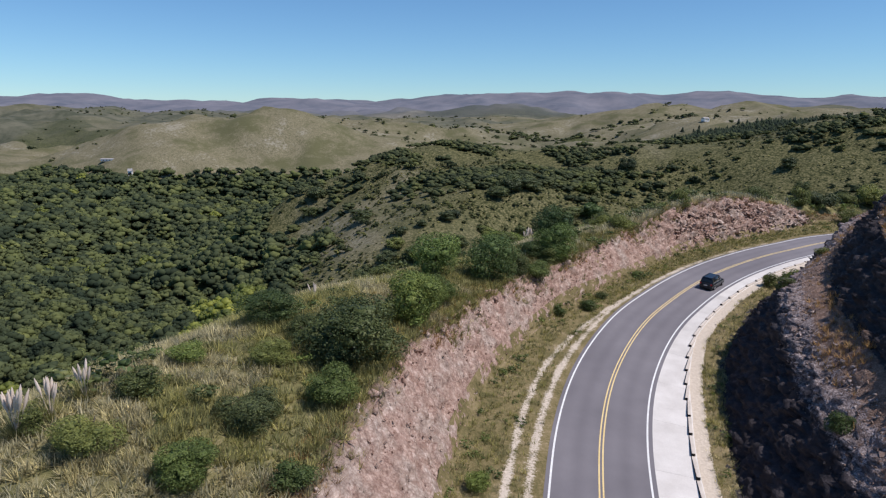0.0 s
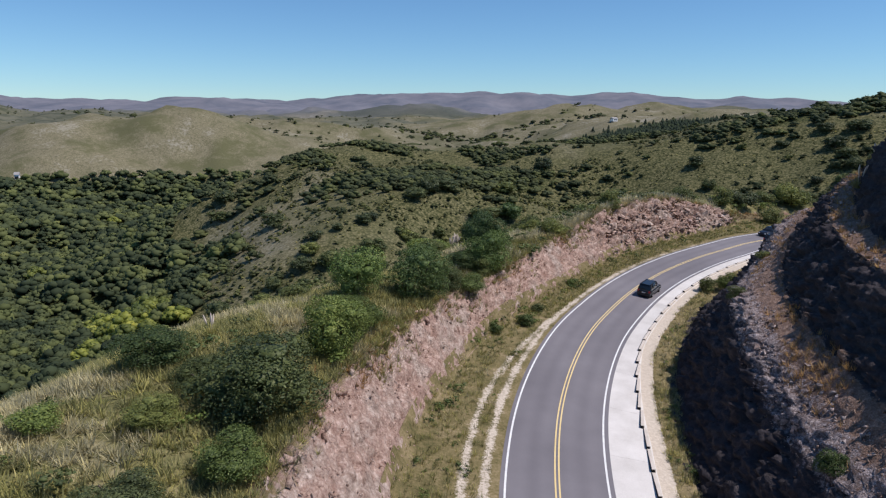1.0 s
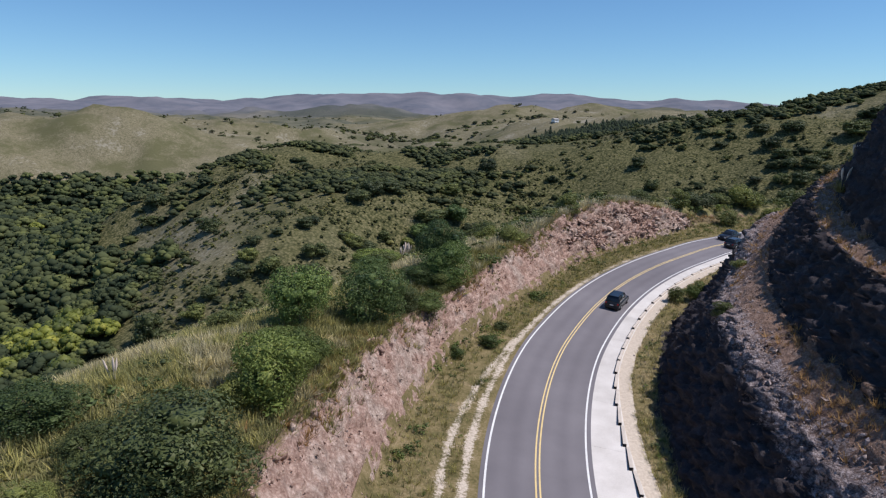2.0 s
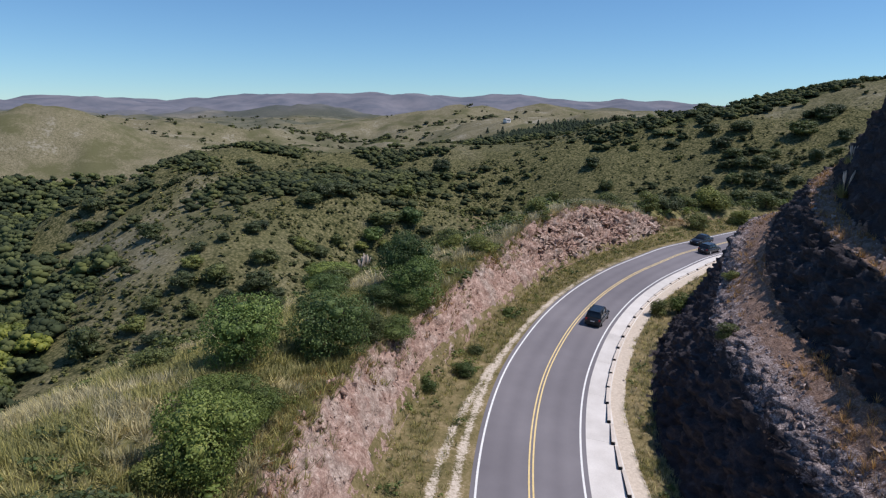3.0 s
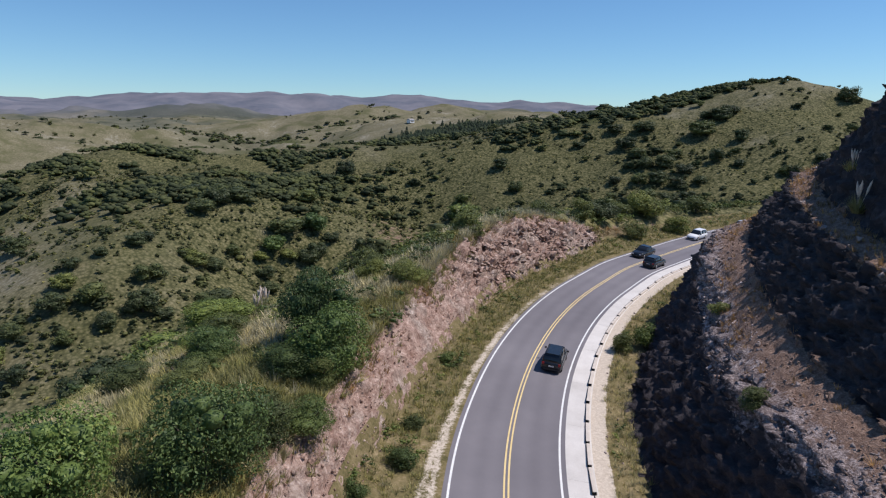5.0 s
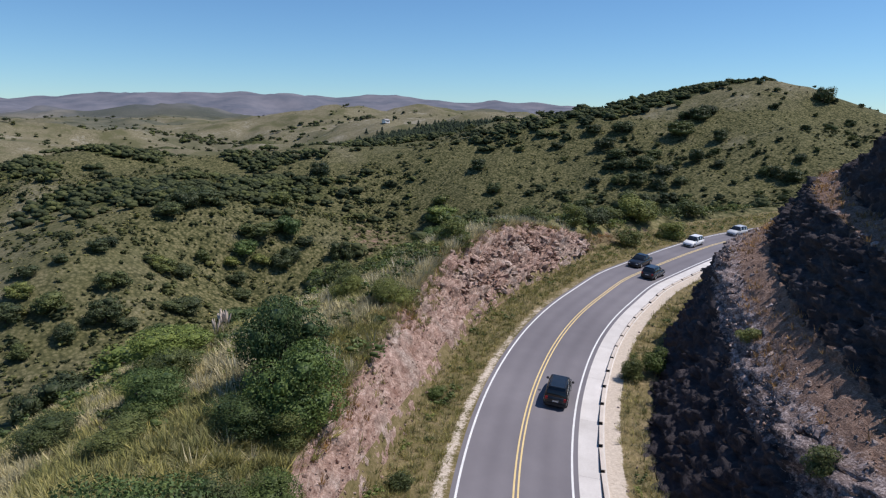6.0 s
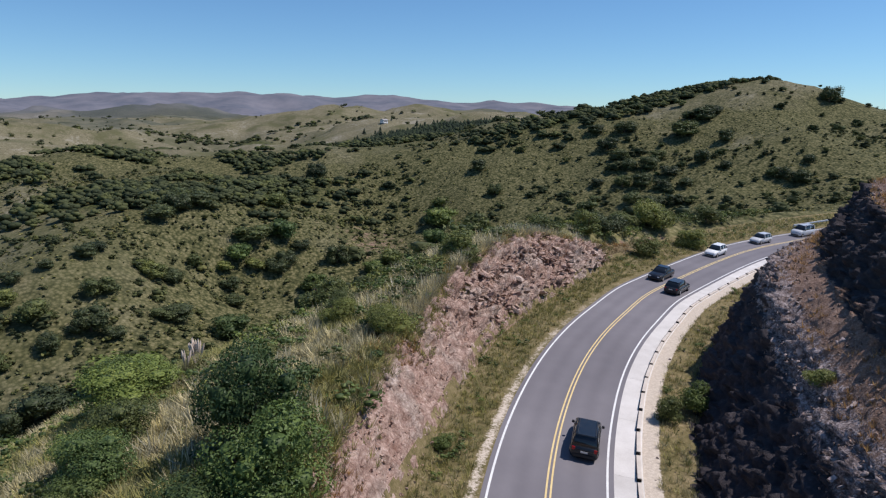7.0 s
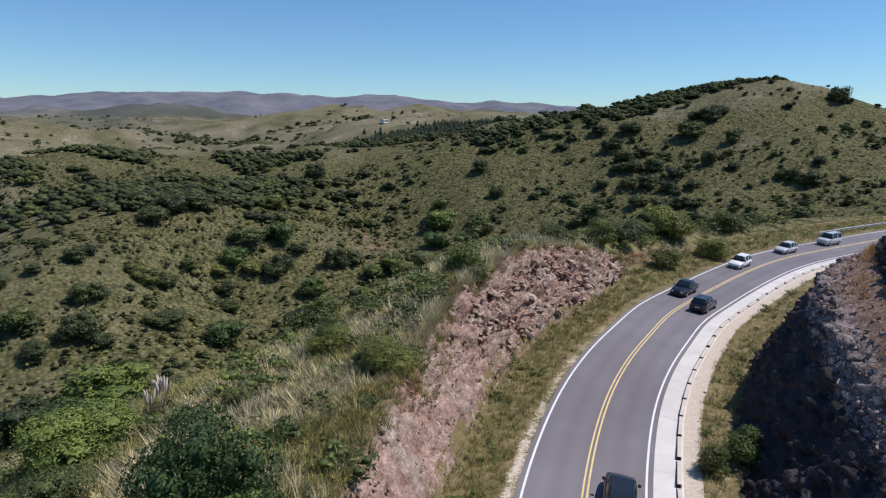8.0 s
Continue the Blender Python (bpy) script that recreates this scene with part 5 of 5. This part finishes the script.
rubble("scree", rr, 7600, 64, 206, lambda s, u: cut_base(s) - 0.2 + u * (cut_top(s) - cut_base(s) + 0.5), PINK_ROCK, 0.04, 0.32, "pink and grey scree on the cutting", cutting, 170, -0.05, 0.5)
rubble("ledge_blocks", rr, 800, 168, 203, lambda s, u: cut_base(s) + 0.3 + u * 0.75 * (cut_top(s) - cut_base(s)), PINK_ROCK, 0.25, 1.45, "slabs of layered pink rock jutting from the cutting", cutting, 110, 0.22, 0.34, 32)
rubble("brow_blocks", rr, 300, 64, 200, lambda s, u: cut_top(s) - 0.9 + u * 1.2, PINK_ROCK, 0.15, 0.9, "broken rock along the brow of the cutting", cutting, 10)
rubble("bench_rubble", rr, 4200, 64, 228, lambda s, u: -(bench_edge(s) - 1.1 + u**1.3 * (wall_toe(s) - bench_edge(s) + 1.0)), RUBBLE_ROCK, 0.04, 0.32, "brown broken rubble on the bench", bench, 120, 0.1, 0.5)
rubble("crest_blocks", rr, 2400, 64, 208, lambda s, u: -(bench_edge(s) - 0.6 + u**1.3 * 2.8), GREY_ROCK, 0.06, 0.62, "pale broken blocks along the crest of the wall", bench, 140, -0.08, 0.45)
rubble("upper_rubble", rr, 500, 64, 220, lambda s, u: -(wall_toe(s) + 3.0 + u * 2.2), GREY_ROCK, 0.08, 0.6, "grey broken rubble on the upper bench", bench, 20)
rubble("fallen_stones", rr, 60, 126, 228, lambda s, u: -(kerb_line(s) + 1.0 + u * 1.6), GREY_ROCK, 0.08, 0.4, "few fallen stones beside the shoulder", bench, 10)


def part(name, bm, material, parent, label=""):
    """Links a bmesh as one mesh object under a thing."""
    bmesh.ops.recalc_face_normals(bm, faces=bm.faces)
    me = bpy.data.meshes.new(name)
    bm.to_mesh(me)
    bm.free()
    me.materials.append(material)
    ob = new(name, me)
    ob.parent = parent
    if label:
        ob["label"] = label
    return ob


def box(bm, x0, x1, y0, y1, z0, z1, bevel=0.0, taper=0.0):
    """A box, its top drawn in by taper, its edges bevelled."""
    made = bmesh.ops.create_cube(bm, size=1.0)["verts"]
    for v in made:
        up = v.co.z > 0
        k = taper if up else 0
        v.co = ((x0 + k) if v.co.x < 0 else (x1 - k), (y0 + k) if v.co.y < 0 else (y1 - k), z1 if up else z0)
    if bevel:
        edges = {e for v in made for e in v.link_edges}
        bmesh.ops.bevel(bm, geom=list(edges), offset=bevel, segments=2, affect="EDGES")
    return bm


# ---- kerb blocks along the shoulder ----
KERB_BLACK = surface("black_kerb_face", (0.012, 0.011, 0.011), (0.035, 0.032, 0.03), 2.0, 20.0, 0.9, 0.15, 0.1, 0.005)


def kerb_block():
    """A kerb length along +x whose road side, +y, and front end are black."""
    root = tagged(new("kerb_block"), "pale concrete kerb block with a black road side", "kerb block", "kerb blocks along the shoulder")
    part("block", box(bmesh.new(), -1.52, 1.52, -0.2, 0.08, -0.06, 0.17, 0.015, 0.01), KERB_CONCRETE, root)
    # Thin black plates over the road side and the front end.
    part("black_side", box(bmesh.new(), -1.51, 1.51, 0.082, 0.1, -0.05, 0.165, 0.004), KERB_BLACK, root, "black road side")
    part("black_end", box(bmesh.new(), -1.55, -1.522, -0.14, 0.098, -0.05, 0.16, 0.004), KERB_BLACK, root, "black end")
    return root


first = kerb_block()
for number, s in enumerate(np.arange(62, 262, 3.42)):
    d = -float(kerb_line(s))
    x, y, z = (float(v) for v in surface_z(s, d))
    k = int(s)
    m = pose(x, y, z, 0, 0, math.degrees(math.atan2(TANG[k][1], TANG[k][0])) + 0.6 * math.sin(number * 2.1))
    if number:
        copy_thing(first, m)
    else:
        first.matrix_basis = m

# ---- steel guard rail on the outer side past the bend ----
STEEL = surface("galvanised_steel", (0.42, 0.43, 0.44), (0.6, 0.61, 0.62), 2.0, 20.0, 0.45, 0.5, 0.1, 0.005, metal=0.7)
rail = tagged(new("guard_rail"), "grey galvanised steel guard rail beside the road", "guard rail")
rs = np.arange(251, 310, 1.0)
rx, ry = along(rs, 2.2)
rz = road_z(rs, 2.2)
shape = [(0, 0.45), (0.05, 0.5), (0.05, 0.56), (0, 0.6), (0.05, 0.64), (0.05, 0.7), (0, 0.75), (-0.01, 0.75), (-0.01, 0.45)]
nx, ny = np.interp(rs, np.arange(len(LINE)), SIDE[:, 0]), np.interp(rs, np.arange(len(LINE)), SIDE[:, 1])
v = np.stack([np.stack([rx - nx * o, ry - ny * o, rz + h], -1) for o, h in shape], 1)
mesh_object("beam", v.reshape(-1, 3), grid_faces(len(rs), len(shape), True), STEEL, rail, False)
for i in range(0, len(rs), 4):
    part("post", box(bmesh.new(), rx[i] - 0.05 + nx[i] * 0.09, rx[i] + 0.05 + nx[i] * 0.09, ry[i] - 0.05 + ny[i] * 0.09, ry[i] + 0.05 + ny[i] * 0.09, rz[i] - 0.5, rz[i] + 0.74), STEEL, rail)

# ---- cars ----
GLASS, nt, b = fresh("dark_car_glass", 0.08, 0.6)
b.inputs["Base Color"].default_value = (0.015, 0.018, 0.022, 1)
TYRE = surface("tyre_rubber", (0.015, 0.015, 0.015), (0.035, 0.035, 0.035), 5.0, 60.0, 0.9, 0.2, 0.1, 0.003)
RIM = surface("alloy_rim", (0.4, 0.4, 0.42), (0.55, 0.55, 0.57), 8.0, 60.0, 0.35, 0.5, 0.0, 0, metal=0.8)
TRIM = surface("black_plastic", (0.02, 0.02, 0.022), (0.04, 0.04, 0.042), 6.0, 50.0, 0.6, 0.3, 0.0)
RED_LENS = surface("red_lens", (0.3, 0.012, 0.012), (0.42, 0.02, 0.02), 6.0, 50.0, 0.2, 0.5, 0.0)
CLEAR_LENS = surface("clear_lens", (0.6, 0.62, 0.64), (0.8, 0.82, 0.84), 6.0, 50.0, 0.15, 0.6, 0.0)
PLATE = surface("plate_white", (0.5, 0.5, 0.5), (0.6, 0.6, 0.6), 6.0, 50.0, 0.5, 0.3, 0.0)


def paint(name, colour, rough=0.25):
    m, nt, b = fresh(name, rough, 0.35)
    dust = noise_node(nt, 3.0)
    col = mix_node(nt, ramp_node(nt, dust, [(0.45, (0, 0, 0)), (0.8, (0.07, 0.07, 0.07))]), colour, (0.25, 0.22, 0.18))
    nt.links.new(col, b.inputs["Base Color"])
    b.inputs["Coat Weight"].default_value, b.inputs["Coat Roughness"].default_value = 0.25, 0.12
    return m


def loft(sections):
    """A closed skin through rings of points (x, [(y, z)...])."""
    bm = bmesh.new()
    rings = [[bm.verts.new((x, y, z)) for y, z in ring] for x, ring in sections]
    for a, c in zip(rings, rings[1:]):
        for i in range(len(a)):
            j = (i + 1) % len(a)
            bm.faces.new((a[i], a[j], c[j], c[i]))
    bm.faces.new(rings[0])
    bm.faces.new(rings[-1][::-1])
    for f in bm.faces:
        f.smooth = True
    return bm


def car(label, colour, long, wide, tall, shape, category="car"):
    """A car that points along +x, its wheels on z = 0. shape: hatch, sedan, suv or van."""
    root = tagged(new("car"), label, category, "cars on the road")
    body = paint("car_paint", colour)
    w, a = wide / 2, long / 2
    belt = tall * (0.62 if shape != "suv" else 0.6)
    nose = belt * (0.86 if shape != "van" else 0.95)
    tail = belt * (1.0 if shape != "sedan" else 0.99)
    prof = [(-a, 0.78 * tail, 0.86), (-a + 0.08, 0.98 * tail, 0.93), (-a + 0.5, tail, 0.98), (-0.2 * a, belt, 1.0), (0.3 * a, belt, 1.0), (0.44 * a, belt * 0.985, 1.0), (0.8 * a, nose, 0.96), (a - 0.12, nose * 0.86, 0.9), (a, nose * 0.66, 0.8)]
    rings = []
    for x, z, k in prof:
        y = w * k
        rings.append((x, [(-y * 0.86, 0.2), (-y, 0.32), (-y, 0.55 * z + 0.1), (-y * 0.97, z * 0.93), (-y * 0.86, z), (y * 0.86, z), (y * 0.97, z * 0.93), (y, 0.55 * z + 0.1), (y, 0.32), (y * 0.86, 0.2)]))
    part("body", loft(rings), body, root)
    back = {"hatch": (-a + 0.1, -a + 0.52), "suv": (-a + 0.08, -a + 0.34), "van": (-a + 0.06, -a + 0.2), "sedan": (-a + 0.75, -a + 1.35)}[shape]
    front = {"hatch": (0.46 * a, 0.1 * a), "suv": (0.46 * a, 0.12 * a), "van": (0.56 * a, 0.26 * a), "sedan": (0.42 * a, 0.06 * a)}[shape]
    z0, z1 = belt - 0.03, tall - 0.05
    rings = []
    for x, z, k in ((back[0], z0, 0.86), (back[0] * 0.5 + back[1] * 0.5, (z0 + z1) / 2, 0.84), (back[1], z1, 0.74), (0.5 * (back[1] + front[1]), z1 + 0.03, 0.77), (front[1], z1, 0.74), ((front[0] + front[1]) / 2, (z0 + z1) / 2 + 0.03, 0.82), (front[0], z0, 0.86)):
        y = w * k
        low = min(z0, z) - 0.02
        rings.append((x, [(-w * 0.9, low), (-w * 0.9, z0), (-y, z - 0.02), (-y * 0.88, z + 0.01), (y * 0.88, z + 0.01), (y, z - 0.02), (w * 0.9, z0), (w * 0.9, low)]))
    part("window_glass", loft(rings), GLASS, root, "dark tinted window glass")
    bm = bmesh.new()
    box(bm, back[1] - 0.04, front[1] + 0.05, -w * 0.72, w * 0.72, tall - 0.075, tall, 0.025, 0.03)
    part("roof", bm, body, root)
    for side in (-1, 1):
        for x in ((back[1] + front[1]) / 2 - 0.05, back[1] + 0.08, front[1] - 0.02):
            bm = bmesh.new()
            box(bm, x - 0.045, x + 0.045, -0.02, 0.02, z0 - 0.02, z1 + 0.02)
            for q in bm.verts:
                q.co.y += side * (w * 0.9 - (q.co.z - z0) / (z1 - z0) * w * 0.155)
            part("pillar", bm, body, root)
        bm = box(bmesh.new(), front[0] - 0.32, front[0] - 0.14, side * w - 0.02 if side > 0 else -w - 0.17, side * w + 0.17 if side > 0 else -w + 0.02, belt - 0.02, belt + 0.13, 0.03)
        part("mirror", bm, TRIM, root, "black door mirror")
        bm = box(bmesh.new(), a - 0.32, a - 0.02, side * w * 0.62 - 0.16, side * w * 0.62 + 0.16, nose * 0.62, nose * 0.82, 0.03)
        part("headlight", bm, CLEAR_LENS, root, "clear headlight")
        bm = box(bmesh.new(), -a - 0.015, -a + 0.2, side * w * 0.76 - 0.1, side * w * 0.76 + 0.1, tail * 0.7, tail * 0.93, 0.02)
        part("tail_light", bm, RED_LENS, root, "red tail light")
        for x in (-0.6 * a, 0.62 * a):
            bm = bmesh.new()
            bmesh.ops.create_cone(bm, cap_ends=True, segments=24, radius1=0.32, radius2=0.32, depth=0.22, matrix=Matrix.Translation((x, side * (w - 0.1), 0.32)) @ Matrix.Rotation(radians(90), 4, "X"))
            bmesh.ops.bevel(bm, geom=[e for e in bm.edges if len(e.link_faces) == 2 and e.calc_face_angle(0) > 1], offset=0.03, segments=2, affect="EDGES")
            wheel = part("wheel", bm, TYRE, root, "black tyre")
            bm = bmesh.new()
            bmesh.ops.create_cone(bm, cap_ends=True, segments=20, radius1=0.2, radius2=0.17, depth=0.03, matrix=Matrix.Translation((x, side * (w + 0.015), 0.32)) @ Matrix.Rotation(radians(-90 * side), 4, "X"))
            part("rim", bm, RIM, wheel, "alloy rim")
    part("front_bumper", box(bmesh.new(), a - 0.1, a + 0.03, -w * 0.7, w * 0.7, 0.24, 0.42, 0.03), TRIM, root)
    part("rear_bumper", box(bmesh.new(), -a - 0.04, -a + 0.1, -w * 0.78, w * 0.78, 0.28, 0.5, 0.03), TRIM, root)
    part("number_plate", box(bmesh.new(), -a - 0.05, -a - 0.03, -0.22, 0.22, 0.6, 0.71), PLATE, root, "blank pale plate")
    if shape in ("suv", "van"):
        for side in (-1, 1):
            part("roof_rail", box(bmesh.new(), back[1] + 0.1, front[1] - 0.1, side * w * 0.62 - 0.02, side * w * 0.62 + 0.02, tall, tall + 0.05, 0.01), TRIM, root)
    return root


def park(ob, s, d, away):
    """Stands a car on the road, with or against its direction."""
    x, y = along(s, d)
    k = int(s)
    t = np.array([TANG[k][0], TANG[k][1]])
    n = np.array([SIDE[k][0], SIDE[k][1]])
    fx, fl = (t, n) if away else (-t, -n)
    sign = 1 if away else -1
    f3 = Vector((*fx, sign * float(road_z(s + 1, d) - road_z(s - 1, d)) / 2)).normalized()
    l3 = Vector((*fl, sign * float(road_z(s, d + 1) - road_z(s, d - 1)) / 2)).normalized()
    u3 = f3.cross(l3)
    m = Matrix((f3, l3, u3)).transposed().to_4x4()
    m.translation = (float(x), float(y), float(road_z(s, d)) + 0.022)
    ob.matrix_basis = m


park(car("dark blue-black sport utility car on the asphalt", (0.012, 0.016, 0.022), 4.45, 1.8, 1.64, "suv"), 156, -5.2, True)
park(car("dark grey hatchback car on the asphalt", (0.03, 0.034, 0.042), 4.2, 1.76, 1.5, "hatch"), 199, -5.3, True)
park(car("black sedan car on the asphalt", (0.012, 0.014, 0.02), 4.5, 1.78, 1.46, "sedan"), 203, -1.7, False)
park(car("white hatchback car on the asphalt", (0.88, 0.88, 0.87), 4.1, 1.72, 1.5, "hatch"), 221, -1.6, False)
park(car("silver hatchback car on the asphalt", (0.6, 0.61, 0.62), 4.0, 1.7, 1.48, "hatch"), 235, -1.6, False)
park(car("silver grey high-roofed van on the asphalt", (0.55, 0.57, 0.6), 4.4, 1.78, 1.82, "van", "van"), 247, -1.6, False)


# ---- plumed pampas grass ----
def pampas(x, y, tall, plumes, seed, z=None, label="tall pampas grass clump with pale plumes"):
    r = np.random.RandomState(seed)
    root = tagged(new("pampas_grass"), label, "pampas grass", "pampas grass clumps")
    root.location = (x, y, float(height([x], [y])[0]) if z is None else z)
    v, f = tussock(seed, 160, 0.62 * tall, 0.42 * tall)
    mesh_object("leaves", v, f, GRASS_BLADES, root)
    for _ in range(plumes):
        a, k = r.rand() * 6.283, r.rand()
        top = np.array([0.3 * tall * k * math.cos(a), 0.3 * tall * k * math.sin(a), tall * (0.82 + 0.2 * r.rand())])
        rings, n = [], 7
        for q, rad in ((0, 0.012), (0.55, 0.012), (0.62, 0.05), (0.75, 0.1), (0.9, 0.075), (1.0, 0.015)):
            c = top * q
            for j in range(n):
                t = 6.283 * j / n
                rad2 = rad * tall / 2.6 * (0.85 + 0.3 * r.rand())
                rings.append((c[0] + rad2 * math.cos(t), c[1] + rad2 * math.sin(t), c[2]))
        mesh_object("plume", rings, grid_faces(6, n, True), PLUME, root, True, "feathery pale plume")
    return root


pampas(-19.2, 29.2, 2.6, 12, 1), pampas(-18.2, 30.5, 2.3, 9, 2), pampas(-17.6, 32.6, 2.2, 6, 3), pampas(-20.2, 28.4, 2.4, 10, 4)
pampas(-9.5, 52.0, 1.8, 4, 5), pampas(12.4, 104.1, 2.6, 10, 6), pampas(11.6, 103.2, 2.2, 5, 7)
x, y, z = (float(v) for v in surface_z(152.0, -26.2))
pampas(x, y, 2.4, 5, 8, z)
x, y, z = (float(v) for v in surface_z(160.0, -27.0))
pampas(x, y, 2.0, 5, 9, z)

# ---- plants on the verges and benches ----
plant("bright", 45.5, 88.3, 2.6, 2.6), plant("bush", 42.8, 88.0, 2.0, 2.0), plant("bush", 33.7, 64.3, 2.1, 1.4), plant("bright", 26.2, 38.9, 1.7, 1.5)
plant("bush", 44.0, 77.8, 1.9, 1.1), plant("bright", 12.9, 71.5, 1.7, 1.2), plant("bright", 16.7, 74.3, 1.8, 1.3), plant("bright", 3.8, 38.7, 1.7, 1.3)
plant("bush", 19.0, 78.8, 1.5, 0.9), plant("bright", 25.6, 88.9, 1.6, 1.0)

# ---- white house on the far hill and a hut in the valley ----
WALL_WHITE = surface("white_render", (0.7, 0.7, 0.68), (0.82, 0.82, 0.8), 0.3, 4.0, 0.9, 0.2, 0.1, 0.02)
ROOF_GREY = surface("grey_roof_sheet", (0.3, 0.28, 0.27), (0.42, 0.4, 0.38), 0.4, 6.0, 0.7, 0.3, 0.1, 0.02)
SHADE_GLASS = surface("dark_window_glass", (0.02, 0.025, 0.03), (0.04, 0.045, 0.05), 1.0, 8.0, 0.15, 0.5, 0.0)


def house(x, y, long, wide, tall, turn, label):
    root = tagged(new("house"), label, "house")
    root.matrix_basis = pose(x, y, float(height([x], [y])[0]) - 0.3, 0, 0, turn)
    a, c = long / 2, wide / 2
    wall = part("wall", box(bmesh.new(), -a, a, -c, c, 0, tall, 0.05), WALL_WHITE, root)
    bm = bmesh.new()
    pts = [(-a - 0.4, -c - 0.4, tall), (a + 0.4, -c - 0.4, tall), (a + 0.4, c + 0.4, tall), (-a - 0.4, c + 0.4, tall), (-a - 0.4, 0, tall * 1.4), (a + 0.4, 0, tall * 1.4)]
    v = [bm.verts.new(p) for p in pts]
    for f in ((0, 1, 5, 4), (2, 3, 4, 5), (0, 4, 3), (1, 2, 5), (3, 2, 1, 0)):
        bm.faces.new([v[k] for k in f])
    part("roof", bm, ROOF_GREY, root)
    for k in (-0.5, 0.0, 0.5):
        part("window", box(bmesh.new(), a * k - 0.6, a * k + 0.6, -c - 0.04, -c + 0.06, tall * 0.35, tall * 0.75), SHADE_GLASS, wall)


house(250, 744, 7, 5, 3.2, 30, "white house on the far hill")
house(-307, 612, 3.4, 3.4, 5.5, 10, "small white tower-like hut beside the valley wood")
house(-345, 645, 11, 5, 1.9, 8, "long low building at the edge of the valley wood")
house(-793, 1467, 12, 8, 5, 20, "white farmhouse on the far tan hill")

for key, model in MODELS.items():
    if key not in USED:
        for child in list(model.children):
            bpy.data.objects.remove(child)
        bpy.data.objects.remove(model)
